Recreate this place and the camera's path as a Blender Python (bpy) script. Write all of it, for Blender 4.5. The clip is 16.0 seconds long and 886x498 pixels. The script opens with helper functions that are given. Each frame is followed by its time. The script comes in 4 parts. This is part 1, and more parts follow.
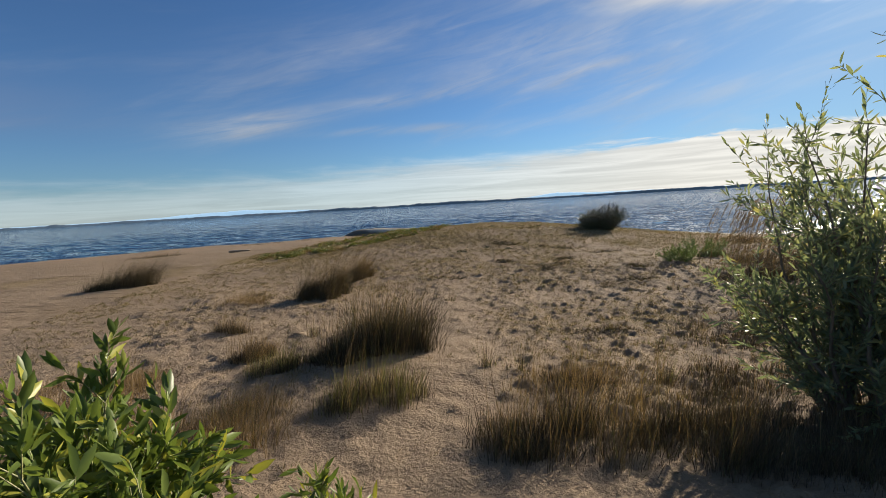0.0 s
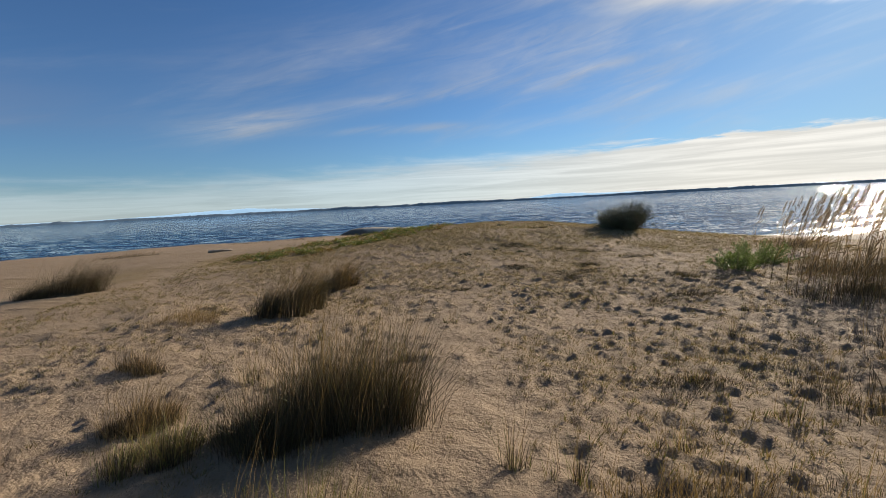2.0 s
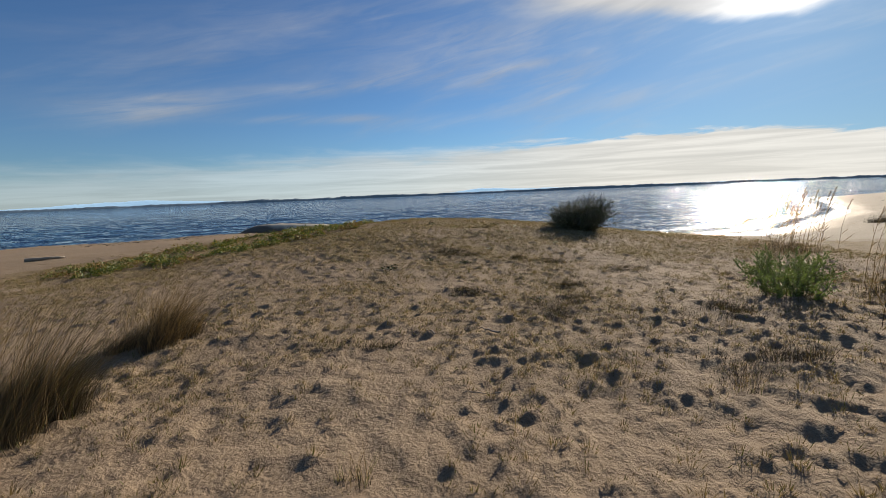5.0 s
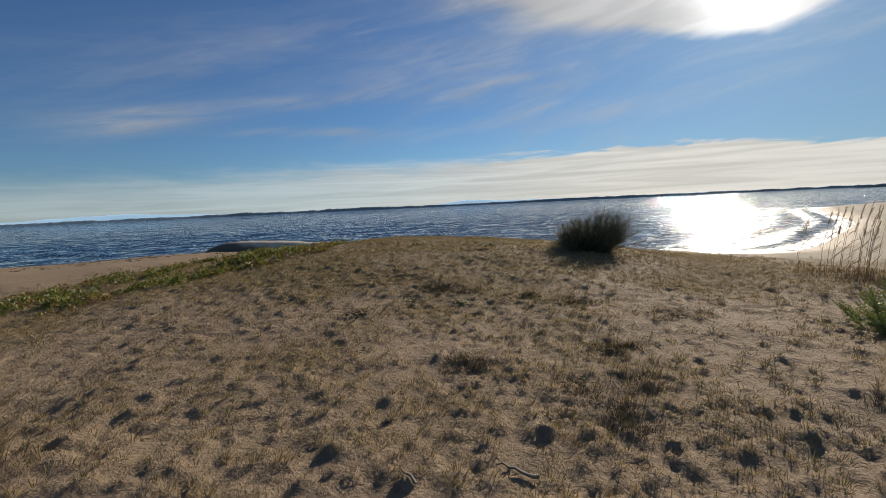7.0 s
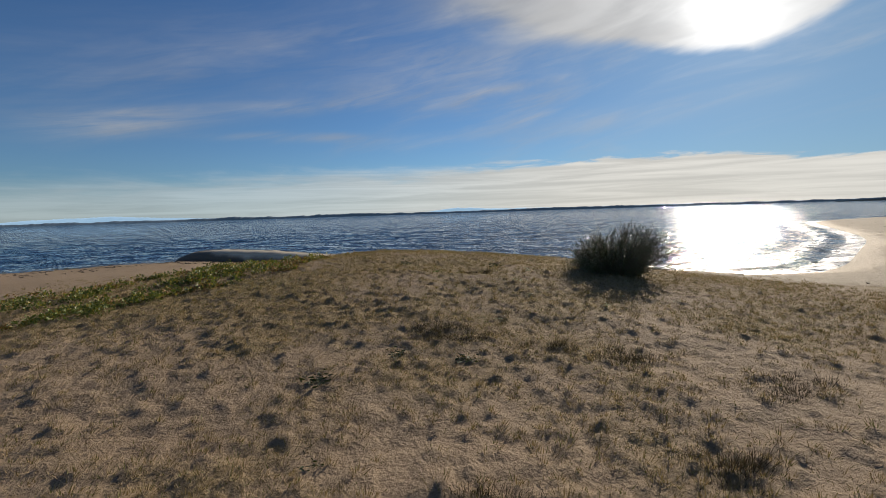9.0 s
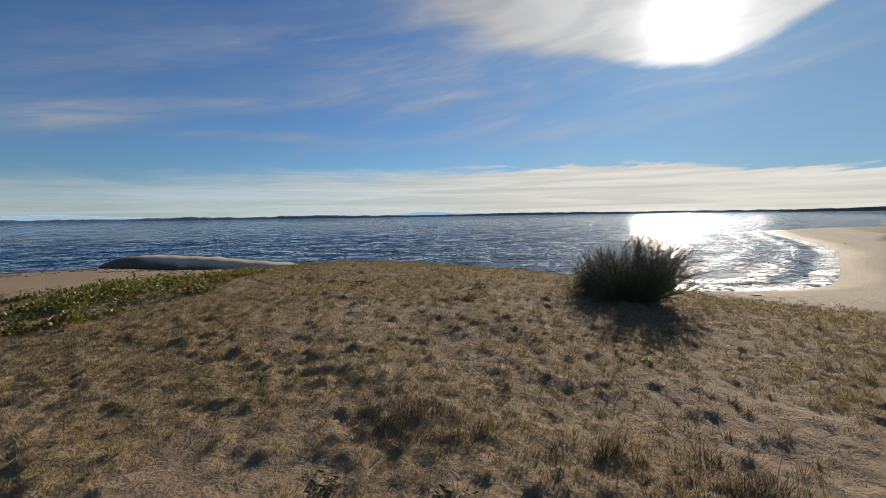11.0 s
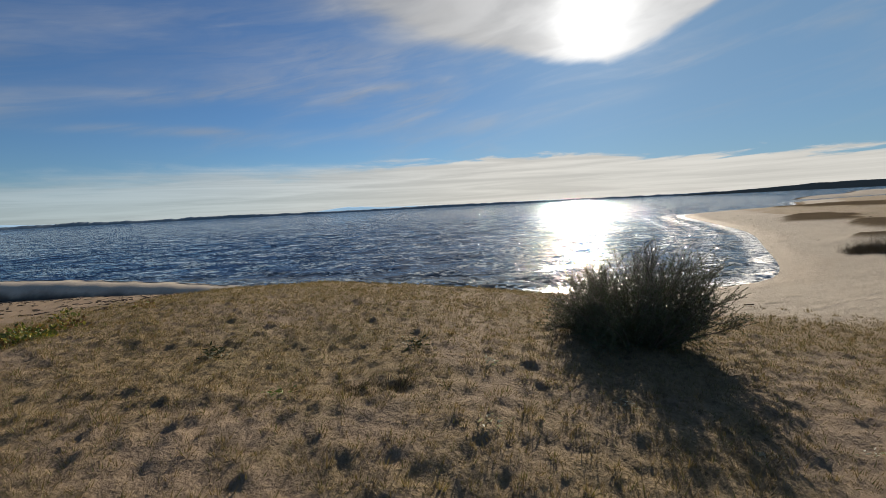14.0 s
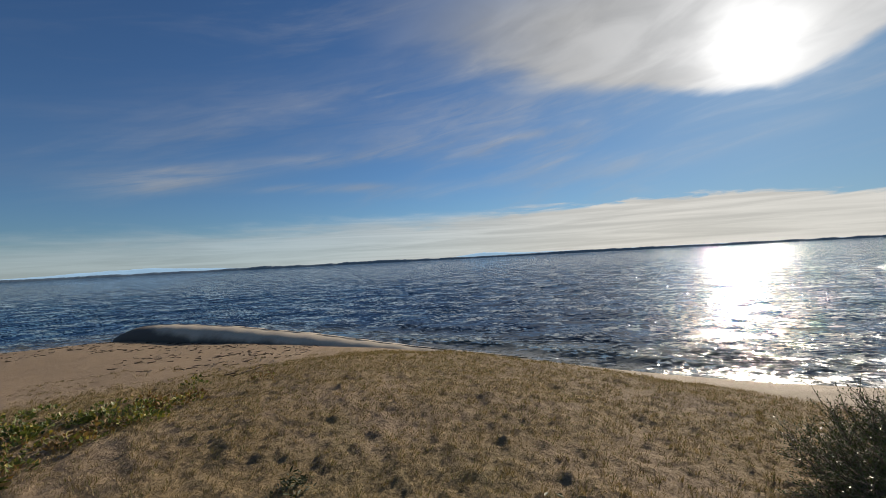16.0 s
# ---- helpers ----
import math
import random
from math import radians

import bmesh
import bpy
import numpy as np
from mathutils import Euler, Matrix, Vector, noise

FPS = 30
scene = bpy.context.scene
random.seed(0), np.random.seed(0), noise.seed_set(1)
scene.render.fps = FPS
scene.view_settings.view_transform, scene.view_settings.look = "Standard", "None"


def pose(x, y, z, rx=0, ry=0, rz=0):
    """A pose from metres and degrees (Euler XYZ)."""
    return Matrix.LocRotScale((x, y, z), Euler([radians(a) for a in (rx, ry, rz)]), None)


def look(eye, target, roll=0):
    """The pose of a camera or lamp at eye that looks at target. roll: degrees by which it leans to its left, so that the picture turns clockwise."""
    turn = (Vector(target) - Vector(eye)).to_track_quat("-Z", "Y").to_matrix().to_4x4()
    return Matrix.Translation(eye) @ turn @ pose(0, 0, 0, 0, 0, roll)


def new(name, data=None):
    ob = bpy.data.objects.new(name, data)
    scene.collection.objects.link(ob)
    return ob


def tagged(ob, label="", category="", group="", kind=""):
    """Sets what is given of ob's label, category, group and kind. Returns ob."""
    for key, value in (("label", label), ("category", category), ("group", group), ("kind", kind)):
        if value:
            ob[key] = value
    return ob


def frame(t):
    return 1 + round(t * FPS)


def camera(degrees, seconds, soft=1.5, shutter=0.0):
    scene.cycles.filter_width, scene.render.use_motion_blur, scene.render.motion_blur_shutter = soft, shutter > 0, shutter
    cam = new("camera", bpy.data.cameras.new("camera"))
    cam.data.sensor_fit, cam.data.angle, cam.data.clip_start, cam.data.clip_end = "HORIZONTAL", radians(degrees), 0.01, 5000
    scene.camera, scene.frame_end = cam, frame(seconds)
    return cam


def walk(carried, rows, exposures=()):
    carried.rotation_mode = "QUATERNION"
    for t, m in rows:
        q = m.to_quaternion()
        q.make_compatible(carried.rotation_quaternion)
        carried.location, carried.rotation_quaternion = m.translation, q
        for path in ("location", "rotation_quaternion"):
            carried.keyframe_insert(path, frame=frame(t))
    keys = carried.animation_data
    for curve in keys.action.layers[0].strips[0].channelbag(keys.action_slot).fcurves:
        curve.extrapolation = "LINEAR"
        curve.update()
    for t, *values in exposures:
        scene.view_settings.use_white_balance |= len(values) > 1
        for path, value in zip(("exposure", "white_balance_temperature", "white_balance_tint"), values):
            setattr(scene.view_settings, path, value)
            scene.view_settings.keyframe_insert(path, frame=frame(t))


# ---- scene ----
# camera: seconds, place, turn to the left, tilt up, roll
cam = camera(91.37, 16.0, soft=0.6)
PATH = [
    (0.0, 0.000, 0.000, 2.300, -0.17, -5.86, -3.37),
    (0.5, 0.022, 0.470, 2.270, -0.16, -5.85, -2.96),
    (1.0, -0.034, 0.929, 2.216, -0.15, -5.82, -0.75),
    (1.5, -0.012, 1.397, 2.174, 0.00, -5.76, -1.54),
    (2.0, 0.045, 1.842, 2.180, 0.10, -5.89, -2.98),
    (2.5, -0.047, 2.352, 2.130, -0.44, -6.54, -2.77),
    (3.0, -0.022, 2.848, 2.134, -1.76, -7.06, -1.36),
    (3.5, -0.089, 3.328, 2.151, -5.11, -7.10, -2.05),
    (3.7, -0.083, 3.499, 2.166, -7.02, -7.30, -2.07),
    (6.0, 0.454, 6.349, 2.115, -10.44, -6.45, -2.27),
    (6.5, 0.461, 6.768, 2.188, -11.05, -5.99, -2.16),
    (7.0, 0.614, 7.186, 2.219, -11.76, -5.64, -2.68),
    (7.5, 0.695, 7.517, 2.285, -12.40, -4.81, -2.64),
    (8.0, 0.680, 7.954, 2.300, -13.29, -4.77, -1.39),
    (8.2, 0.689, 8.125, 2.283, -13.33, -4.77, -1.32),
    (10.3, 1.259, 10.281, 2.332, -12.81, -4.64, -2.82),
    (10.5, 1.276, 10.455, 2.310, -13.87, -4.63, -1.52),
    (11.0, 1.323, 10.860, 2.331, -17.67, -4.34, -0.87),
    (11.5, 1.492, 11.269, 2.342, -18.57, -4.27, -2.05),
    (12.0, 1.549, 11.712, 2.338, -19.87, -4.57, -4.82),
    (12.5, 1.669, 12.088, 2.406, -21.48, -4.68, -4.95),
    (13.0, 1.924, 12.408, 2.502, -23.09, -4.81, -5.08),
    (13.5, 2.091, 12.766, 2.498, -25.85, -5.33, -4.39),
    (14.0, 2.223, 13.206, 2.514, -27.29, -5.51, -2.91),
    (14.5, 2.430, 13.607, 2.555, -25.12, -5.92, -2.87),
    (15.0, 2.479, 13.946, 2.634, -21.88, -5.38, -2.98),
    (15.5, 2.510, 14.219, 2.758, -15.92, -2.21, -2.47),
    (16.0, 2.669, 14.400, 2.799, -9.95, 1.39, -2.98),
]


def carried_pose(x, y, z, turn, tilt, roll):
    a, b = radians(turn), radians(tilt)
    way = Vector((-math.sin(a) * math.cos(b), math.cos(a) * math.cos(b), math.sin(b)))
    eye = Vector((x, y, z))
    return look(eye, eye + way, roll)


walk(cam, [(t, carried_pose(*p)) for t, *p in PATH], exposures=((0.0, 0.97), (3.7, 0.95), (6.0, 0.70), (8.0, 0.60), (11.0, 0.66), (13.0, 0.58), (14.5, 0.55), (16.0, 0.52)))

# ---- world and sun ----
SUN_AZ, SUN_EL = 46.8, 20.6          # degrees right of +Y, degrees up
SUN_DIR = Vector((math.sin(radians(SUN_AZ)) * math.cos(radians(SUN_EL)), math.cos(radians(SUN_AZ)) * math.cos(radians(SUN_EL)), math.sin(radians(SUN_EL))))
SKY_STRENGTH = 0.062

sun_data = bpy.data.lights.new("sun", "SUN")
sun_data.energy, sun_data.angle, sun_data.color = 5.0, radians(0.55), (1.0, 0.87, 0.70)
sun = new("sun", sun_data)
sun.matrix_world = look(SUN_DIR * 50, (0, 0, 0))


class Nodes:
    """Short hand for a node tree."""

    def __init__(self, tree):
        self.tree = tree
        tree.nodes.clear()

    def add(self, kind, operation="", attribute_name=""):
        node = self.tree.nodes.new(kind)
        if operation:
            node.operation = operation
        if attribute_name:
            node.attribute_name = attribute_name
        return node

    def put(self, socket, value):
        if isinstance(value, bpy.types.NodeSocket):
            self.tree.links.new(value, socket)
        else:
            socket.default_value = value

    def math(self, op, a, b=0.0, c=0.0):
        node = self.add("ShaderNodeMath", operation=op)
        for socket, value in zip(node.inputs, (a, b, c)):
            self.put(socket, value)
        return node.outputs[0]

    def ramp(self, value, low, high, out_low=0.0, out_high=1.0, smooth=True):
        node = self.add("ShaderNodeMapRange")
        node.interpolation_type = "SMOOTHSTEP" if smooth else "LINEAR"
        for key, v in (("Value", value), ("From Min", low), ("From Max", high), ("To Min", out_low), ("To Max", out_high)):
            self.put(node.inputs[key], v)
        return node.outputs[0]

    def mix(self, factor, a, b, blend="MIX"):
        node = self.add("ShaderNodeMix")
        node.data_type, node.blend_type = "RGBA", blend
        self.put(node.inputs[0], factor)
        self.put(node.inputs[6], a)
        self.put(node.inputs[7], b)
        return node.outputs[2]

    def noise(self, vector, scale, detail=4.0, rough=0.55, distort=0.0, coloured=False):
        node = self.add("ShaderNodeTexNoise")
        if vector is not None:
            self.put(node.inputs["Vector"], vector)
        for key, v in (("Scale", scale), ("Detail", detail), ("Roughness", rough), ("Distortion", distort)):
            node.inputs[key].default_value = v
        return node.outputs[1 if coloured else 0]

    def xyz(self, x, y, z=0.0):
        node = self.add("ShaderNodeCombineXYZ")
        for socket, value in zip(node.inputs, (x, y, z)):
            self.put(socket, value)
        return node.outputs[0]

    def scaled(self, vector, factors):
        node = self.add("ShaderNodeVectorMath", operation="MULTIPLY")
        self.put(node.inputs[0], vector)
        node.inputs[1].default_value = factors
        return node.outputs[0]


def make_world():
    world = bpy.data.worlds.new("sky")
    world.use_nodes = True
    scene.world = world
    n = Nodes(world.node_tree)
    way = n.add("ShaderNodeTexCoord").outputs["Generated"]
    split = n.add("ShaderNodeSeparateXYZ")
    n.put(split.inputs[0], way)
    x, y, z = split.outputs
    az = n.math("MULTIPLY", n.math("ARCTAN2", x, y), 57.2958)
    el = n.math("MULTIPLY", n.math("ARCSINE", z), 57.2958)
    sky = n.add("ShaderNodeTexSky")
    sky.sky_type, sky.sun_disc = "NISHITA", False
    sky.sun_elevation, sky.sun_rotation = radians(SUN_EL), radians(SUN_AZ)
    sky.altitude, sky.air_density, sky.dust_density, sky.ozone_density = 0.0, 1.0, 0.08, 2.4
    blue = n.mix(1.0, sky.outputs[0], (SKY_STRENGTH * 0.67, SKY_STRENGTH * 0.95, SKY_STRENGTH * 1.29, 1), "MULTIPLY")
    blue = n.mix(n.math("MULTIPLY", n.ramp(az, 0.0, 62.0, 0.0, 0.62), n.ramp(el, 22.0, 50.0, 1.0, 0.3)), blue, (0.215, 0.36, 0.50, 1))
    # angle from the sun, in degrees
    dot = n.add("ShaderNodeVectorMath", operation="DOT_PRODUCT")
    n.put(dot.inputs[0], way)
    dot.inputs[1].default_value = SUN_DIR
    off = n.math("MULTIPLY", n.math("ARCCOSINE", n.math("MINIMUM", dot.outputs["Value"], 0.999999)), 57.2958)
    halo = n.math("POWER", 2.71828, n.math("MULTIPLY", off, -1 / 9.0))
    core = n.math("POWER", 2.71828, n.math("MULTIPLY", n.math("MULTIPLY", off, off), -1 / 15.0))
    # cirrus veils: long streaks that lean up to the right
    tilt = radians(11)
    along = n.math("ADD", n.math("MULTIPLY", az, math.cos(tilt)), n.math("MULTIPLY", el, math.sin(tilt)))
    across = n.math("SUBTRACT", n.math("MULTIPLY", el, math.cos(tilt)), n.math("MULTIPLY", az, math.sin(tilt)))
    streak = n.noise(n.xyz(n.math("MULTIPLY", along, 0.035), n.math("MULTIPLY", across, 0.22), 3.7), 1.0, 6.0, 0.58, 0.5)
    fibre = n.noise(n.xyz(n.math("MULTIPLY", along, 0.085), n.math("MULTIPLY", across, 0.55), 9.1), 1.0, 6.0, 0.6, 0.9)
    veil = n.math("MULTIPLY", n.ramp(streak, 0.46, 0.80), n.ramp(fibre, 0.25, 0.75, 0.45, 1.0))
    veil = n.math("MULTIPLY", veil, n.ramp(el, 4.0, 9.0))
    veil = n.math("MULTIPLY", veil, n.ramp(az, -40.0, 25.0, 0.16, 0.48))
    # single wisps: bearing, height, half length, half width, lean, strength
    for wa, we, wl, ww, lean, strong in ((19.5, 14.9, 6.0, 0.55, 8, 0.60), (26.5, 14.2, 3.6, 0.4, 7, 0.40), (-22, 10.6, 7.5, 1.2, 5, 0.55), (-3, 9.6, 10, 0.5, 1, 0.42),
                                         (-4, 13.4, 11, 0.8, 5, 0.36), (32, 10.0, 9, 1.3, 3, 0.36), (18, 18.0, 20, 3.0, 7, 0.36), (45, 11.5, 8, 0.8, 4, 0.22), (-8, 20, 18, 2.6, 12, 0.16)):
        ca, sa = math.cos(radians(lean)), math.sin(radians(lean))
        da, de = n.math("SUBTRACT", az, wa), n.math("SUBTRACT", el, we)
        du = n.math("ADD", n.math("MULTIPLY", da, ca / wl), n.math("MULTIPLY", de, sa / wl))
        dv = n.math("SUBTRACT", n.math("MULTIPLY", de, ca / ww), n.math("MULTIPLY", da, sa / ww))
        dv = n.math("ADD", dv, n.math("MULTIPLY", n.math("SUBTRACT", streak, 0.5), 4.0))
        spot = n.math("POWER", 2.71828, n.math("MULTIPLY", n.math("ADD", n.math("MULTIPLY", du, du), n.math("MULTIPLY", dv, dv)), -1.0))
        spot = n.math("MULTIPLY", n.math("MULTIPLY", spot, n.ramp(fibre, 0.28, 0.68, 0.25, 1.0)), strong)
        veil = n.math("SUBTRACT", n.math("ADD", veil, spot), n.math("MULTIPLY", veil, spot))
    # the low bank over the horizon
    ripple = n.noise(n.xyz(n.math("MULTIPLY", az, 0.11), n.math("MULTIPLY", el, 0.75), 1.3), 1.0, 6.0, 0.6, 0.3)
    top = n.math("ADD", n.math("ADD", n.ramp(az, -45.0, 5.0, 4.2, 6.0), n.ramp(az, 34.0, 74.0, 0.0, -2.2)), n.math("MULTIPLY", n.math("SUBTRACT", ripple, 0.5), 4.0))
    edge = n.ramp(az, 0.0, 34.0, 2.6, 0.5)
    bank = n.ramp(n.math("DIVIDE", n.math("SUBTRACT", top, el), edge), -0.3, 1.0)
    bars = n.noise(n.xyz(n.math("MULTIPLY", az, 0.05), n.math("MULTIPLY", el, 1.15), 5.5), 1.0, 6.0, 0.6, 0.8)
    bank = n.math("MULTIPLY", bank, n.ramp(az, -45.0, 30.0, 0.60, 0.93))
    # the bright cloud round the sun
    lip = n.math("MAXIMUM", n.math("MULTIPLY", n.math("SUBTRACT", 48.5, az), 0.165), n.math("MULTIPLY", n.math("SUBTRACT", az, 48.5), 0.34))
    wool = n.noise(n.xyz(n.math("MULTIPLY", along, 0.07), n.math("MULTIPLY", across, 0.24), 7.7), 1.0, 5.0, 0.52, 0.5)
    rise = n.math("SUBTRACT", n.math("SUBTRACT", el, 15.3), n.math("ADD", lip, n.math("MULTIPLY", n.math("SUBTRACT", 0.5, wool), n.ramp(az, 12.0, 44.0, 8.0, 2.5))))
    width = n.ramp(az, 8.0, 42.0, 6.0, 1.3)
    puff = n.ramp(n.math("DIVIDE", rise, width), 0.0, 1.0)
    puff = n.math("MULTIPLY", puff, n.ramp(n.math("ADD", el, n.math("MULTIPLY", wool, 6.0)), 30.0, 40.0, 1.0, 0.25))
    puff = n.math("MULTIPLY", puff, n.ramp(az, -4.0, 30.0, 0.0, 0.9))
    puff = n.math("MULTIPLY", puff, n.ramp(az, 62.0, 82.0, 1.0, 0.25))
    # light in the clouds, brighter towards the sun
    glow = n.math("ADD", n.math("MULTIPLY", halo, 0.70), n.math("MULTIPLY", core, 0.75))
    pale = n.math("MULTIPLY", n.math("ADD", 0.46, glow), n.ramp(wool, 0.3, 0.7, 0.8, 1.1))
    cloud = n.mix(1.0, (1.0, 0.985, 0.96, 1), n.xyz(pale, pale, pale), "MULTIPLY")
    shade = n.ramp(bars, 0.3, 0.7, 0.78, 1.04)
    low = n.math("MULTIPLY", shade, n.ramp(az, -30.0, 45.0, 0.60, 0.80))
    cream = n.mix(n.ramp(az, -20.0, 40.0), (0.82, 0.94, 1.0, 1), (1.0, 0.955, 0.87, 1))
    low_cloud = n.mix(1.0, cream, n.xyz(low, low, low), "MULTIPLY")
    # a dim grey bank high on the far left
    dim = n.math("MULTIPLY", n.ramp(az, -52.0, -27.0, 0.42, 0.0), n.math("MULTIPLY", n.ramp(el, 7.5, 10.5), n.ramp(el, 11.5, 16.0, 1.0, 0.0)))
    blue = n.mix(n.math("MULTIPLY", dim, n.ramp(streak, 0.3, 0.6, 0.5, 1.0)), blue, (0.17, 0.20, 0.30, 1))
    colour = n.mix(veil, blue, cloud)
    colour = n.mix(puff, colour, cloud)
    colour = n.mix(bank, colour, low_cloud)
    aura = n.math("MULTIPLY", halo, 0.085)
    colour = n.mix(1.0, colour, n.xyz(aura, aura, aura), "ADD")
    back = n.add("ShaderNodeBackground")
    n.put(back.inputs[0], colour)
    back.inputs[1].default_value = 0.62
    n.put(n.add("ShaderNodeOutputWorld").inputs[0], back.outputs[0])


make_world()


# ---- materials ----
def material(name):
    m = bpy.data.materials.new(name)
    m.use_nodes = True
    return m, Nodes(m.node_tree)


def finish(n, shader, displacement=None):
    out = n.add("ShaderNodeOutputMaterial")
    n.put(out.inputs[0], shader)


def principled(n, colour, rough=0.8, normal=None, **more):
    node = n.add("ShaderNodeBsdfPrincipled")
    n.put(node.inputs["Base Color"], colour)
    n.put(node.inputs["Roughness"], rough)
    for key, v in more.items():
        n.put(node.inputs[key.replace("_", " ")], v)
    if normal is not None:
        n.put(node.inputs["Normal"], normal)
    return node.outputs[0]


def bump(n, height, strength=0.5, distance=0.02):
    node = n.add("ShaderNodeBump")
    n.put(node.inputs["Height"], height)
    node.inputs["Strength"].default_value, node.inputs["Distance"].default_value = strength, distance
    return node.outputs[0]


def ground_material():
    m, n = material("sand_and_dry_turf")
    at = n.add("ShaderNodeNewGeometry").outputs["Position"]
    cover = n.add("ShaderNodeAttribute", attribute_name="cover").outputs["Fac"]
    wet = n.add("ShaderNodeAttribute", attribute_name="wet").outputs["Fac"]
    wrack = n.add("ShaderNodeAttribute", attribute_name="wrack").outputs["Fac"]
    big, mid, fine, grit = (n.noise(at, s, d, 0.6) for s, d in ((0.6, 4), (4.5, 5), (28.0, 5), (220.0, 3)))
    sand = n.mix(big, (0.183, 0.130, 0.085, 1), (0.251, 0.189, 0.127, 1))
    sand = n.mix(n.ramp(grit, 0.3, 0.75, 0.0, 0.45), sand, (0.163, 0.126, 0.089, 1))
    sand = n.mix(n.ramp(mid, 0.45, 0.75, 0.0, 0.35), sand, (0.156, 0.119, 0.080, 1))
    sand = n.mix(n.ramp(fine, 0.55, 0.75, 0.0, 0.45), sand, (0.102, 0.076, 0.051, 1))
    turf = n.mix(mid, (0.164, 0.117, 0.062, 1), (0.239, 0.179, 0.101, 1))
    turf = n.mix(n.ramp(fine, 0.45, 0.70, 0.0, 0.6), turf, (0.079, 0.059, 0.029, 1))
    turf = n.mix(n.ramp(big, 0.5, 0.75, 0.0, 0.35), turf, (0.113, 0.106, 0.046, 1))
    # shade of the hollows between clods, put into the turf's colour
    crevice_shade = n.noise(at, 9.0, 4, 0.65, 0.5)
    turf = n.mix(n.ramp(crevice_shade, 0.52, 0.66, 0.0, 0.6), turf, (0.058, 0.042, 0.024, 1))
    patch = n.ramp(n.math("ADD", cover, n.math("MULTIPLY", n.math("SUBTRACT", fine, 0.5), 0.9)), 0.40, 0.85)
    pale = n.add("ShaderNodeAttribute", attribute_name="pale").outputs["Fac"]
    sand = n.mix(pale, sand, n.mix(mid, (0.24, 0.205, 0.158, 1), (0.31, 0.27, 0.215, 1)))
    colour = n.mix(patch, sand, turf)
    colour = n.mix(n.math("MULTIPLY", wrack, 0.95), colour, (0.095, 0.074, 0.050, 1))
    colour = n.mix(wet, colour, (0.20, 0.155, 0.105, 1))
    rough = n.ramp(wet, 0.0, 1.0, 0.95, 0.78)
    height = n.math("ADD", n.math("MULTIPLY", fine, 0.7), n.math("ADD", n.math("MULTIPLY", grit, 0.10), n.math("MULTIPLY", mid, 0.9)))
    finish(n, principled(n, colour, rough, bump(n, height, 0.9, 0.045), Specular_IOR_Level=n.ramp(wrack, 0.0, 0.6, 0.2, 0.0)))
    return m


